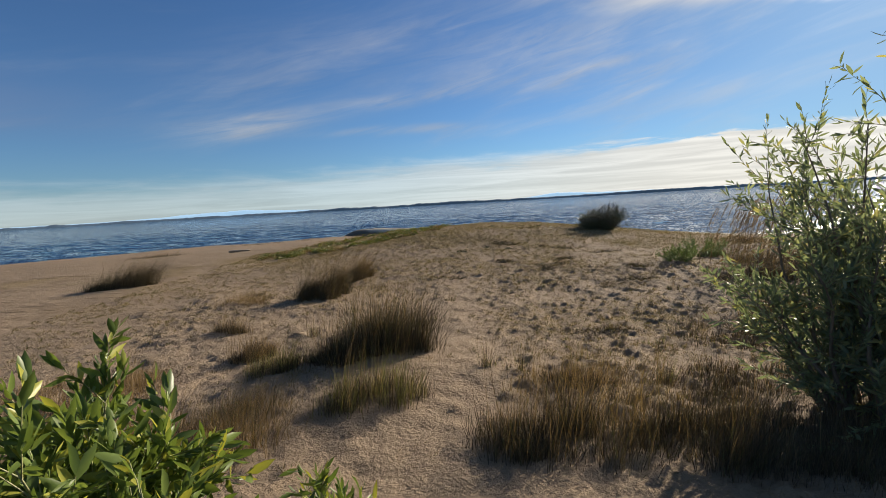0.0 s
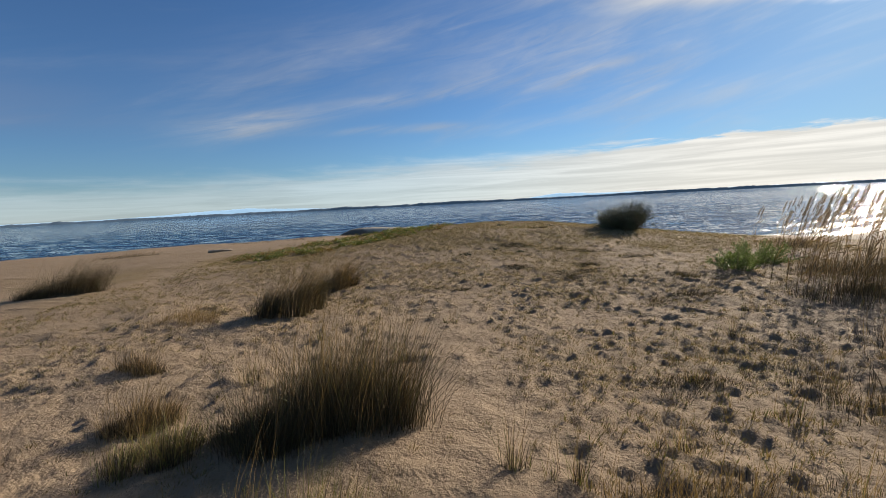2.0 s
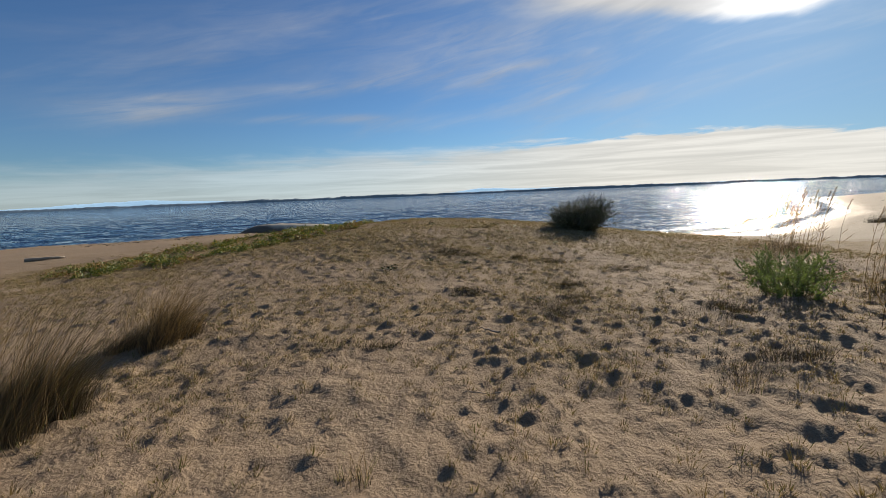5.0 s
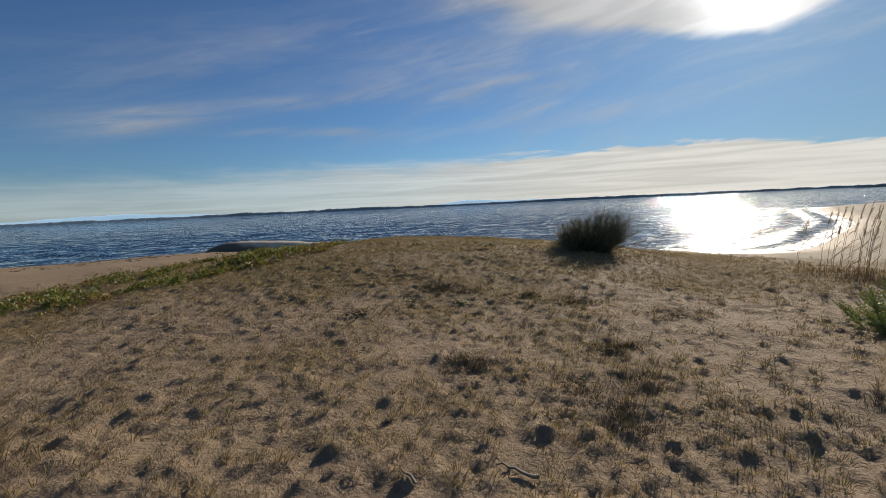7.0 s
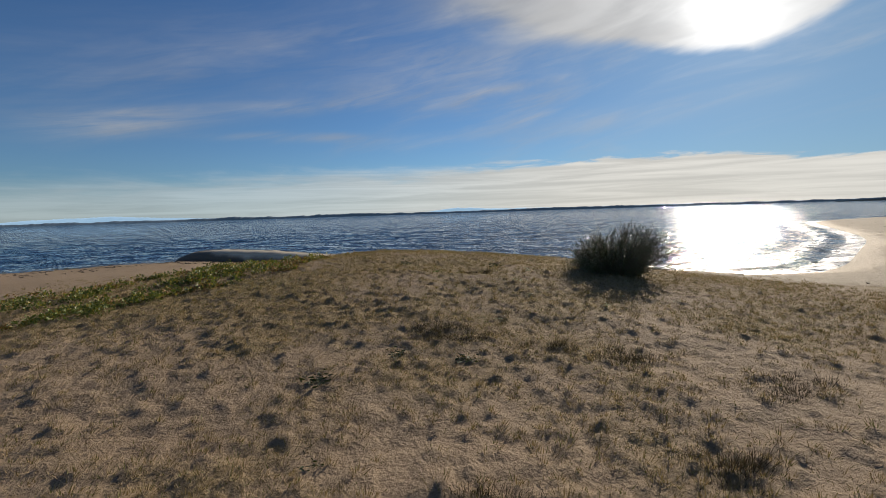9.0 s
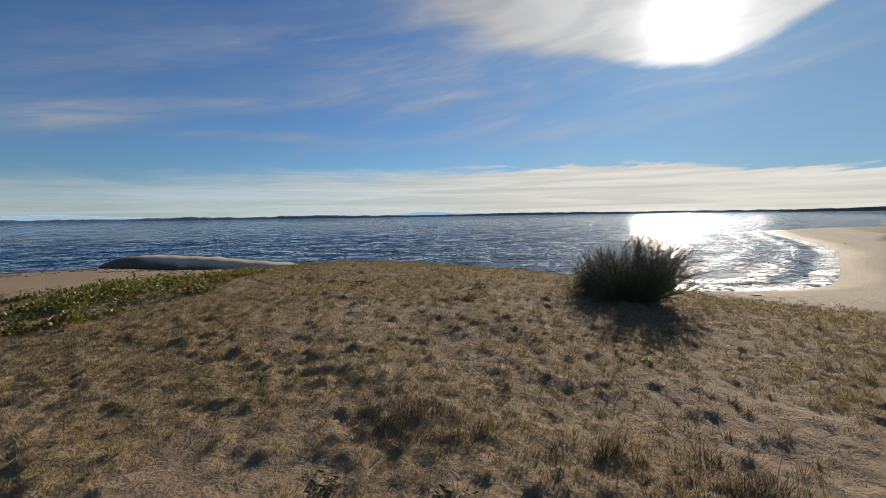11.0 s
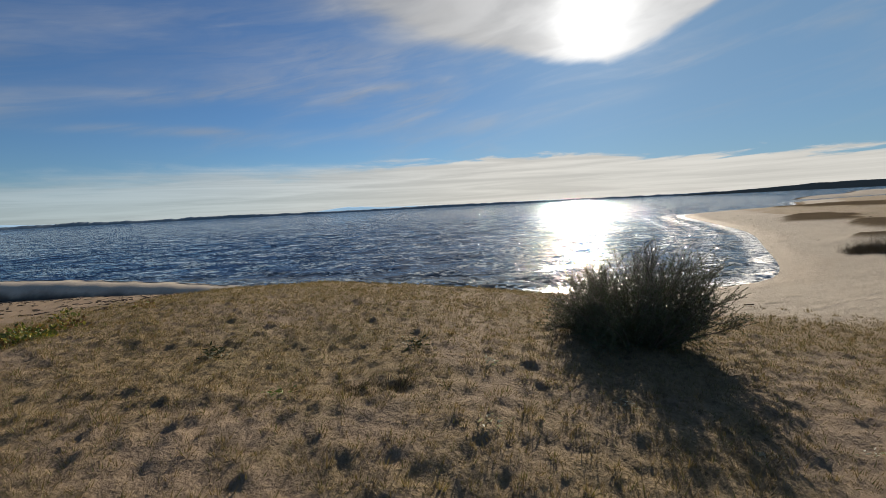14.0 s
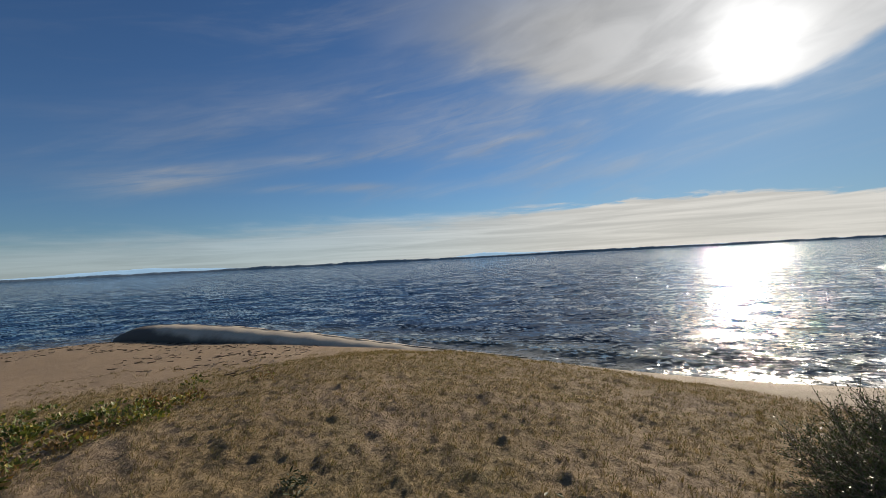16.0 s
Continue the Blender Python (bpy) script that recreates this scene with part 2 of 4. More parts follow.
def water_material():
    m, n = material("choppy_water")
    at = n.add("ShaderNodeNewGeometry").outputs["Position"]
    shore = n.add("ShaderNodeAttribute", attribute_name="shore").outputs["Fac"]
    turned = n.add("ShaderNodeMapping")
    n.put(turned.inputs[0], at)
    turned.inputs["Rotation"].default_value = (0, 0, radians(28))
    chop = n.noise(n.scaled(turned.outputs[0], (0.45, 1.0, 1.0)), 0.9, 5, 0.60, 0.3, coloured=True)
    ripple = n.noise(n.scaled(turned.outputs[0], (0.6, 1.0, 1.0)), 7.0, 4, 0.65, 0.3, coloured=True)
    normal = n.add("ShaderNodeVectorMath", operation="NORMALIZE")
    slopes = n.add("ShaderNodeVectorMath", operation="ADD")
    for socket, (wave, k) in zip(slopes.inputs, ((chop, 1.4), (ripple, 3.2))):
        centred = n.add("ShaderNodeVectorMath", operation="SUBTRACT")
        n.put(centred.inputs[0], wave)
        centred.inputs[1].default_value = (0.5, 0.5, 0.5)
        n.put(socket, n.scaled(centred.outputs[0], (k, k, 0)))
    # gusts: the chop is steeper in long streaks and patches than between them
    gust = n.ramp(n.noise(n.scaled(turned.outputs[0], (0.7, 1.0, 1.0)), 0.8, 6, 0.7, 0.4), 0.41, 0.62, 0.15, 1.5)
    gusty = n.add("ShaderNodeVectorMath", operation="SCALE")
    n.put(gusty.inputs[0], slopes.outputs[0])
    n.put(gusty.inputs["Scale"], gust)
    # the wavelets break towards the beach, so their steep faces lean that way
    breaking = n.add("ShaderNodeVectorMath", operation="ADD")
    n.put(breaking.inputs[0], gusty.outputs[0])
    breaking.inputs[1].default_value = (-0.02, -0.11, 0.0)
    facing = n.add("ShaderNodeVectorMath", operation="ADD")
    n.put(facing.inputs[0], breaking.outputs[0])
    n.put(facing.inputs[1], n.add("ShaderNodeNewGeometry").outputs["Normal"])
    n.put(normal.inputs[0], facing.outputs[0])
    normal = normal.outputs[0]
    body = n.mix(n.ramp(shore, 0.0, 5.0), (0.06, 0.065, 0.05, 1), (0.008, 0.026, 0.060, 1))
    foam_noise = n.noise(at, 2.6, 6, 0.72, 1.2)
    line = n.math("ABSOLUTE", n.math("SUBTRACT", n.math("ADD", shore, n.math("MULTIPLY", n.math("SUBTRACT", foam_noise, 0.5), 2.2)), 0.35))
    foam = n.math("MULTIPLY", n.ramp(line, 0.0, 0.9, 0.95, 0.0), n.ramp(foam_noise, 0.36, 0.50))
    third = n.math("ABSOLUTE", n.math("SUBTRACT", n.math("ADD", shore, n.math("MULTIPLY", n.math("SUBTRACT", foam_noise, 0.5), 4.5)), 4.6))
    foam = n.math("MAXIMUM", foam, n.math("MULTIPLY", n.ramp(third, 0.0, 0.9, 0.5, 0.0), n.ramp(foam_noise, 0.50, 0.6)))
    second = n.math("ABSOLUTE", n.math("SUBTRACT", n.math("ADD", shore, n.math("MULTIPLY", n.math("SUBTRACT", foam_noise, 0.5), 3.5)), 2.3))
    foam = n.math("MAXIMUM", foam, n.math("MULTIPLY", n.ramp(second, 0.0, 0.9, 0.6, 0.0), n.ramp(foam_noise, 0.46, 0.57)))
    # lacy foam: broken into flecks, and thick only in the sheltered cove
    lace = n.ramp(n.noise(at, 6.5, 5, 0.75, 0.8), 0.36, 0.53)
    east = n.add("ShaderNodeSeparateXYZ")
    n.put(east.inputs[0], at)
    cove = n.ramp(east.outputs[0], 9.5, 14.0, 0.25, 1.0)
    foam = n.math("MULTIPLY", foam, n.math("MULTIPLY", lace, cove))
    caps = n.noise(n.scaled(turned.outputs[0], (0.25, 1.0, 1.0)), 0.33, 6, 0.75, 0.5)
    foam = n.math("MAXIMUM", foam, n.ramp(caps, 0.79, 0.81, 0.0, 0.7))
    colour = n.mix(foam, body, (0.78, 0.80, 0.80, 1))
    finish(n, principled(n, colour, n.ramp(foam, 0.0, 1.0, 0.035, 0.85), normal, IOR=1.333))
    return m


def leafy_material(name, dark, light, dry=None, dry_part=0.0, through_light=0.35, rough=0.5, patchy=0.0):
    """Leaves and blades: two tones from piece to piece, some of them dry, lit through from behind."""
    m, n = material(name)
    chance = n.add("ShaderNodeNewGeometry").outputs["Random Per Island"]
    spin = n.add("ShaderNodeObjectInfo").outputs["Random"]
    pick = n.math("FRACT", n.math("ADD", chance, spin))
    at = n.add("ShaderNodeNewGeometry").outputs["Position"]
    grain = n.noise(at, 60.0, 3, 0.6)
    tone = n.math("ADD", n.math("MULTIPLY", pick, 0.75 - patchy), n.math("MULTIPLY", grain, 0.25))
    if patchy:
        tone = n.math("ADD", tone, n.math("MULTIPLY", n.ramp(n.noise(at, 13.0, 3, 0.6), 0.38, 0.62), patchy))
    colour = n.mix(tone, (*dark, 1), (*light, 1))
    if dry:
        part_dry = n.ramp(n.math("FRACT", n.math("MULTIPLY", pick, 7.31)), 1.0 - dry_part - 0.05, 1.0 - dry_part + 0.05)
        colour = n.mix(part_dry, colour, (*dry, 1))
    front = principled(n, colour, rough, Specular_IOR_Level=0.35)
    glow = n.add("ShaderNodeBsdfTranslucent")
    n.put(glow.inputs[0], n.mix(1.0, colour, (1.25, 1.2, 0.7, 1), "MULTIPLY"))
    both = n.add("ShaderNodeMixShader")
    both.inputs[0].default_value = through_light
    n.put(both.inputs[1], front)
    n.put(both.inputs[2], glow.outputs[0])
    finish(n, both.outputs[0])
    return m


def plain_material(name, a, b, scale=8.0, rough=0.85, relief=0.4, distance=0.01):
    m, n = material(name)
    at = n.add("ShaderNodeTexCoord").outputs["Object"]
    one, two = n.noise(at, scale, 5, 0.6), n.noise(at, scale * 9, 4, 0.6)
    colour = n.mix(one, (*a, 1), (*b, 1))
    colour = n.mix(n.ramp(two, 0.5, 0.8, 0.0, 0.4), colour, (*[v * 0.5 for v in a], 1))
    finish(n, principled(n, colour, rough, bump(n, n.math("ADD", one, n.math("MULTIPLY", two, 0.4)), relief, distance)))
    return m


# Far land: the light of the hazy air is put in as emission.
def haze_glow_material(name, colour, glow, lit=1.0):
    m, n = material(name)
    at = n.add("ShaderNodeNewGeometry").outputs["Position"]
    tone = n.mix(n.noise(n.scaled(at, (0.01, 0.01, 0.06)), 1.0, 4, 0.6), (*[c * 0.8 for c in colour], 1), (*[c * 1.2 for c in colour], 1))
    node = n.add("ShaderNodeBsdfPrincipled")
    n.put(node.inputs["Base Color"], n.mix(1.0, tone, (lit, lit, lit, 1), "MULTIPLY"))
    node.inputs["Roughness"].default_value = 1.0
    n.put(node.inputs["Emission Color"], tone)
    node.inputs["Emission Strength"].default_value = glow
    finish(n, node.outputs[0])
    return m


def tube_material():
    """Grey-tan geotextile: sunlit top pale and shaded side dark by colour, uneven between."""
    m, n = material("grey_geotextile")
    at = n.add("ShaderNodeNewGeometry").outputs["Position"]
    split = n.add("ShaderNodeSeparateXYZ")
    n.put(split.inputs[0], at)
    one, two = n.noise(at, 1.3, 5, 0.6), n.noise(at, 14.0, 4, 0.6)
    pale = n.mix(one, (0.37, 0.31, 0.235, 1), (0.54, 0.465, 0.365, 1))
    level = n.math("ADD", split.outputs[2], n.math("MULTIPLY", n.math("SUBTRACT", one, 0.5), 0.35))
    along = n.math("ADD", n.ramp(split.outputs[0], -3.0, 3.0, 0.0, -0.34), n.ramp(split.outputs[0], -6.9, -3.6, 0.42, 0.0))
    colour = n.mix(n.ramp(n.math("SUBTRACT", level, along), 0.30, 0.56), (0.095, 0.08, 0.064, 1), pale)
    colour = n.mix(n.ramp(two, 0.5, 0.8, 0.0, 0.35), colour, (0.12, 0.10, 0.08, 1))
    finish(n, principled(n, colour, 0.9, bump(n, n.math("ADD", one, n.math("MULTIPLY", two, 0.3)), 0.4, 0.03)))
    return m


M_GROUND = ground_material()
M_WATER = water_material()
M_TURF = leafy_material("dry_turf_blades", (0.078, 0.056, 0.028), (0.33, 0.243, 0.128), (0.12, 0.115, 0.042), 0.28, 0.24, 0.7, 0.40)
M_STRAW = leafy_material("straw_blades", (0.12, 0.08, 0.04), (0.30, 0.205, 0.105), (0.09, 0.06, 0.032), 0.2, 0.28, 0.65)
M_GREEN_GRASS = leafy_material("green_grass_blades", (0.065, 0.075, 0.026), (0.20, 0.19, 0.066), (0.24, 0.18, 0.085), 0.25, 0.32, 0.55)
# Dark grass; as inner blades its colour holds the shade inside a clump.
M_DARK_GRASS = leafy_material("dark_grass_and_core_shade", (0.025, 0.02, 0.012), (0.075, 0.056, 0.03), (0.15, 0.105, 0.055), 0.12, 0.05, 0.8)
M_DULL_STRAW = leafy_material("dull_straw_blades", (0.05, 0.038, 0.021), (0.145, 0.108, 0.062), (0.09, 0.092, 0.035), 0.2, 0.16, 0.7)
M_SEDGE = leafy_material("seed_heads", (0.13, 0.095, 0.075), (0.30, 0.23, 0.18), None, 0.0, 0.4, 0.8)
M_SHRUB = leafy_material("small_olive_leaves", (0.024, 0.036, 0.013), (0.125, 0.155, 0.058), None, 0.0, 0.08, 0.33)
M_WILLOW = leafy_material("willow_leaves", (0.095, 0.13, 0.082), (0.22, 0.26, 0.165), (0.30, 0.29, 0.13), 0.08, 0.48, 0.42)
M_WATTLE = leafy_material("wattle_leaves", (0.055, 0.09, 0.022), (0.17, 0.225, 0.055), (0.32, 0.32, 0.06), 0.16, 0.38, 0.40)
M_CREEPER = leafy_material("creeper_leaves", (0.026, 0.046, 0.012), (0.13, 0.155, 0.036), (0.23, 0.19, 0.045), 0.2, 0.3, 0.45)
M_RUSTY = leafy_material("withered_leaves", (0.075, 0.045, 0.02), (0.24, 0.15, 0.06), (0.20, 0.20, 0.05), 0.2, 0.25, 0.6)
M_WEED_LEAF = leafy_material("dark_weed_leaves", (0.018, 0.026, 0.011), (0.07, 0.082, 0.034), None, 0.0, 0.12, 0.6)
M_SILVER = leafy_material("silvery_leaves", (0.22, 0.23, 0.17), (0.42, 0.43, 0.36), None, 0.0, 0.25, 0.45)
M_FERNY = leafy_material("fine_green_leaves", (0.07, 0.11, 0.035), (0.15, 0.20, 0.06), None, 0.0, 0.3, 0.5)
M_BARK = plain_material("grey_brown_bark", (0.11, 0.085, 0.06), (0.19, 0.15, 0.11), 14.0)
M_STEM = plain_material("green_stem", (0.13, 0.15, 0.06), (0.22, 0.21, 0.09), 20.0, 0.6)
M_DRIFT = plain_material("weathered_wood", (0.15, 0.12, 0.095), (0.30, 0.26, 0.21), 12.0)
M_TUBE = tube_material()
M_TUBE_END = plain_material("dark_geotextile", (0.035, 0.035, 0.035), (0.075, 0.07, 0.065), 2.5, 0.75, 0.35, 0.02)
M_WEED = plain_material("dry_seaweed", (0.035, 0.025, 0.018), (0.075, 0.05, 0.03), 20.0)
M_FAR_WOOD = haze_glow_material("far_wooded_shore", (0.030, 0.055, 0.085), 0.34)
M_HEAD = haze_glow_material("wooded_headland", (0.035, 0.045, 0.050), 0.22)
M_HILLS = haze_glow_material("hazy_hills", (0.20, 0.315, 0.43), 0.95, 0.1)


# ---- mesh helpers ----
def hashed(ix, iy, seed):
    h = (ix.astype(np.int64) * 374761393 + iy.astype(np.int64) * 668265263 + seed * 974634777) & 0xFFFFFFFF
    h = ((h ^ (h >> 13)) * 1274126177) & 0xFFFFFFFF
    return ((h ^ (h >> 16)) & 0xFFFF) / 65535.0


def value_noise(x, y, seed=0):
    ix, iy = np.floor(x), np.floor(y)
    u, v = x - ix, y - iy
    u, v = u * u * (3 - 2 * u), v * v * (3 - 2 * v)
    a, b = hashed(ix, iy, seed), hashed(ix + 1, iy, seed)
    c, d = hashed(ix, iy + 1, seed), hashed(ix + 1, iy + 1, seed)
    return (a * (1 - u) + b * u) * (1 - v) + (c * (1 - u) + d * u) * v


def fractal(x, y, octaves=4, seed=0):
    total, size = 0.0, 1.0
    for k in range(octaves):
        total = total + size * (value_noise(x * 2 ** k + 17.3 * k, y * 2 ** k - 9.1 * k, seed + k) - 0.5)
        size *= 0.5
    return total


def step(a, b, v):
    t = np.clip((v - a) / (b - a), 0, 1)
    return t * t * (3 - 2 * t)


def mesh_of(name, verts, faces, mat, smooth=False, attributes=None):
    """A mesh from an array of corners and an array of faces with an equal number of corners."""
    verts, faces = np.asarray(verts, np.float32), np.asarray(faces, np.int32)
    me = bpy.data.meshes.new(name)
    k = faces.shape[1]
    me.vertices.add(len(verts))
    me.vertices.foreach_set("co", verts.ravel())
    me.loops.add(faces.size)
    me.loops.foreach_set("vertex_index", faces.ravel())
    me.polygons.add(len(faces))
    me.polygons.foreach_set("loop_start", np.arange(0, faces.size, k, dtype=np.int32))
    if smooth:
        me.polygons.foreach_set("use_smooth", np.ones(len(faces), bool))
    for key, values in (attributes or {}).items():
        me.attributes.new(key, "FLOAT", "POINT").data.foreach_set("value", np.asarray(values, np.float32))
    me.update(calc_edges=True)
    me.validate()
    if mat:
        me.materials.append(mat)
    return me


def piece(name, me, parent=None, label=""):
    ob = new(name, me)
    if parent is not None:
        ob.parent = parent
    return tagged(ob, label) if label else ob


def part(name, bm, mat, parent, label=""):
    me = bpy.data.meshes.new(name)
    bm.to_mesh(me)
    bm.free()
    me.materials.append(mat)
    return piece(name, me, parent, label)


def thing(name, label, category, at, group="", kind=""):
    ob = new(name)
    ob.location = at
    ob.empty_display_size = 0.1
    return tagged(ob, label, category, group, kind)


def axis(fine_low, fine_high, pitch, far_low, far_high, growth=1.13, hold=0.5, hold_high=0):
    """Grid lines: even in the middle, wider and wider outwards."""
    mid = list(np.arange(fine_low, fine_high, pitch))
    up, gap = [fine_high], pitch
    while hold_high and up[-1] < hold_high:
        gap = min(gap * growth, hold)
        up.append(up[-1] + gap)
    while up[-1] < far_high:
        gap *= growth
        up.append(up[-1] + gap)
    down, gap = [], pitch
    here = fine_low
    while here > far_low:
        gap *= growth
        here -= gap
        down.append(here)
    return np.array(down[::-1] + mid + up)


def sheet(xs, ys):
    gx, gy = np.meshgrid(xs, ys)
    nx, ny = len(xs), len(ys)
    idx = np.arange(nx * ny).reshape(ny, nx)
    faces = np.stack([idx[:-1, :-1], idx[:-1, 1:], idx[1:, 1:], idx[1:, :-1]], -1).reshape(-1, 4)
    return gx.ravel(), gy.ravel(), faces


# ---- lie of the land: the water's edge and the heights ----
SHORE = [(-400, -140), (-90, 0), (-27, 27), (-22.5, 30.3), (-16.5, 33.6), (-11, 34.4), (-8.4, 35.4), (-5, 35.2), (0, 32.2), (3.5, 29.2), (6, 26.5), (9, 23),
         (12, 20.8), (15, 19.6), (17.5, 20), (23.5, 23.5), (31, 27.8), (37, 33), (53, 47.5), (58, 48), (73, 44.5), (88, 50), (103, 57.5), (110, 57.5), (125, 53), (400, -60)]


def rounded(points, times):
    for _ in range(times):
        fresh = [points[0]]
        for (ax, ay), (bx, by) in zip(points, points[1:]):
            fresh += [(ax * 0.75 + bx * 0.25, ay * 0.75 + by * 0.25), (ax * 0.25 + bx * 0.75, ay * 0.25 + by * 0.75)]
        points = fresh + [points[-1]]
    return points


EDGE = rounded(SHORE, 2) + [(400, -900), (-400, -900)]


def inland(x, y):
    """Metres from the water's edge, positive on land."""
    x, y = np.asarray(x, float), np.asarray(y, float)
    best, inside = np.full(x.shape, 1e9), np.zeros(x.shape, bool)
    for (ax, ay), (bx, by) in zip(EDGE, EDGE[1:] + EDGE[:1]):
        ex, ey = bx - ax, by - ay
        t = np.clip(((x - ax) * ex + (y - ay) * ey) / (ex * ex + ey * ey), 0, 1)
        best = np.minimum(best, (x - ax - t * ex) ** 2 + (y - ay - t * ey) ** 2)
        inside ^= ((ay > y) != (by > y)) & (x < ex * (y - ay) / (ey + 1e-12) + ax)
    return np.where(inside, 1, -1) * np.sqrt(best)


def spread_of_turf(x, y, d):
    """How thickly dry turf covers the sand, 0 to 1."""
    front = step(-2.0, 0.5, x) * step(9.0, 7.5, x) * step(17.0, 18.5, y)
    edge = 5.2 - 3.4 * front + (1.2 - 0.5 * front) * fractal(x * 0.5, y * 0.5, 3, 5)
    turf = step(edge - 0.5, edge + 0.7, d)
    near = step(9.5, 17.0, y)
    level = 0.34 + 0.42 * near + 0.55 * fractal(x * 0.7, y * 0.7, 4, 11) + 0.25 * fractal(x * 3, y * 3, 3, 12)
    path = np.exp(-((x - 0.05 + 0.25 * np.sin(y * 0.5)) / 0.55) ** 2) * step(11.5, 6.0, y)
    level = level - 0.55 * path - 0.30 * step(11, 4, y) * step(0.5, -1.5, x) * step(-12, -4, x) - 0.08 * step(9, 5, y) * step(0.5, 1.2, x)
    beach_left = np.maximum(step(-7, -12, x) * step(13, 10, d) * 0.7, step(20.6, 22.0, y - 0.6 * (x + 1.6)) * step(2.5, 0.5, x) * 0.9)
    return np.clip(turf * (level - beach_left), 0, 1)


def hummock_chance(x, y, d):
    """How likely a tuft or clod stands at a place, 0 to 1."""
    cover = spread_of_turf(x, y, d)
    trodden = np.exp(-((x - 0.05 + 0.25 * np.sin(y * 0.5)) / 0.6) ** 2) * step(11.5, 6.0, y)
    trampled = step(0.4, 1.1, x) * step(9.5, 6.0, y) * step(7.0, 5.0, x)
    return np.clip(0.36 + 0.65 * cover + 0.25 * trampled - 0.3 * trodden + 0.4 * fractal(x * 2.6, y * 2.6, 2, 331), 0.0, 0.92) * step(2.0, 4.0, d)


def hummock_at(ix, iy, cell, seed):
    """Centre, radius, vigour and luck of the hummock in one cell of the plan."""
    cx = (ix + 0.1 + 0.8 * hashed(ix, iy, seed)) * cell
    cy = (iy + 0.1 + 0.8 * hashed(ix, iy, seed + 1)) * cell
    return cx, cy, cell * (0.42 + 0.62 * hashed(ix, iy, seed + 2) ** 2), 0.45 + 0.55 * hashed(ix, iy, seed + 3), hashed(ix, iy, seed + 4)


def hummocks(x, y, chance, cell, seed):
    """Rounded lumps scattered one to a cell, 0 to 1."""
    ix, iy = np.floor(x / cell), np.floor(y / cell)
    best = np.zeros_like(x)
    for ox in (-1, 0, 1):
        for oy in (-1, 0, 1):
            cx, cy, r, vigour, luck = hummock_at(ix + ox, iy + oy, cell, seed)
            spin = 6.28 * hashed(ix + ox, iy + oy, seed + 5)
            u, v = (x - cx) * np.cos(spin) + (y - cy) * np.sin(spin), (y - cy) * np.cos(spin) - (x - cx) * np.sin(spin)
            q = (u * u + 2.2 * v * v) / (r * r)
            best = np.maximum(best, np.clip((chance - luck) * 6, 0, 1) * vigour * np.clip(1 - q, 0, 1) ** 1.3)
    return best


HUMMOCK, HUMMOCK_SEED = 0.108, 301


def height(x, y, d=None, small=True):
    x, y = np.asarray(x, float), np.asarray(y, float)
    d = inland(x, y) if d is None else d
    land = 0.62 * (1 - np.exp(-np.maximum(d, 0) / 4.2))
    sea = -0.13 * np.maximum(-d, 0)
    z = land + np.maximum(sea, -2.2)
    z = z + 0.84 * np.exp(-((x - 2.3) / 6.6) ** 2 - ((y - 19.2) / 6.3) ** 2) * step(0.3, 4.2, d)
    z = z + 0.17 * np.exp(-((y + 1.0) / 3.4) ** 2 - (x / 9.0) ** 2)
    z = z + 0.06 * np.exp(-((x + 0.9) / 1.2) ** 2 - ((y - 4.3) / 1.2) ** 2) + 0.10 * np.exp(-((x - 5.0) / 2.0) ** 2 - ((y - 9.0) / 1.8) ** 2)
    if small:
        on = step(0.5, 3.0, d)
        z = z + on * 0.10 * fractal(x * 0.45, y * 0.45, 3, 21)
        close = on * step(60, 25, np.hypot(x, y - 10))
        chance = hummock_chance(x, y, d)
        close = close * (1 - 0.26 * step(8.5, 12.5, y))     # the mound's turf is smoother than the trampled sand
        z = z + close * (0.035 * fractal(x * 1.9, y * 1.9, 3, 31) + 0.022 * fractal(x * 6.3 + 0.3 * y, y * 6.3 - 0.3 * x, 2, 41))
        wx, wy = x + 0.10 * fractal(x * 5, y * 5, 2, 341), y + 0.10 * fractal(x * 5, y * 5, 2, 343)
        z = z + close * (0.033 * hummocks(x, y, chance, HUMMOCK, HUMMOCK_SEED) + 0.015 * hummocks(wx, wy, chance * 0.5, 0.25, 321))
        z = z + close * (0.014 * hummocks(wx, wy, chance, 0.082, 311) + 0.046 * np.maximum(fractal(x * 11.0, y * 11.0, 2, 45), -0.05) * (0.35 + chance))
    return z


def ground_z(x, y):
    return float(height(np.array([x]), np.array([y]))[0])


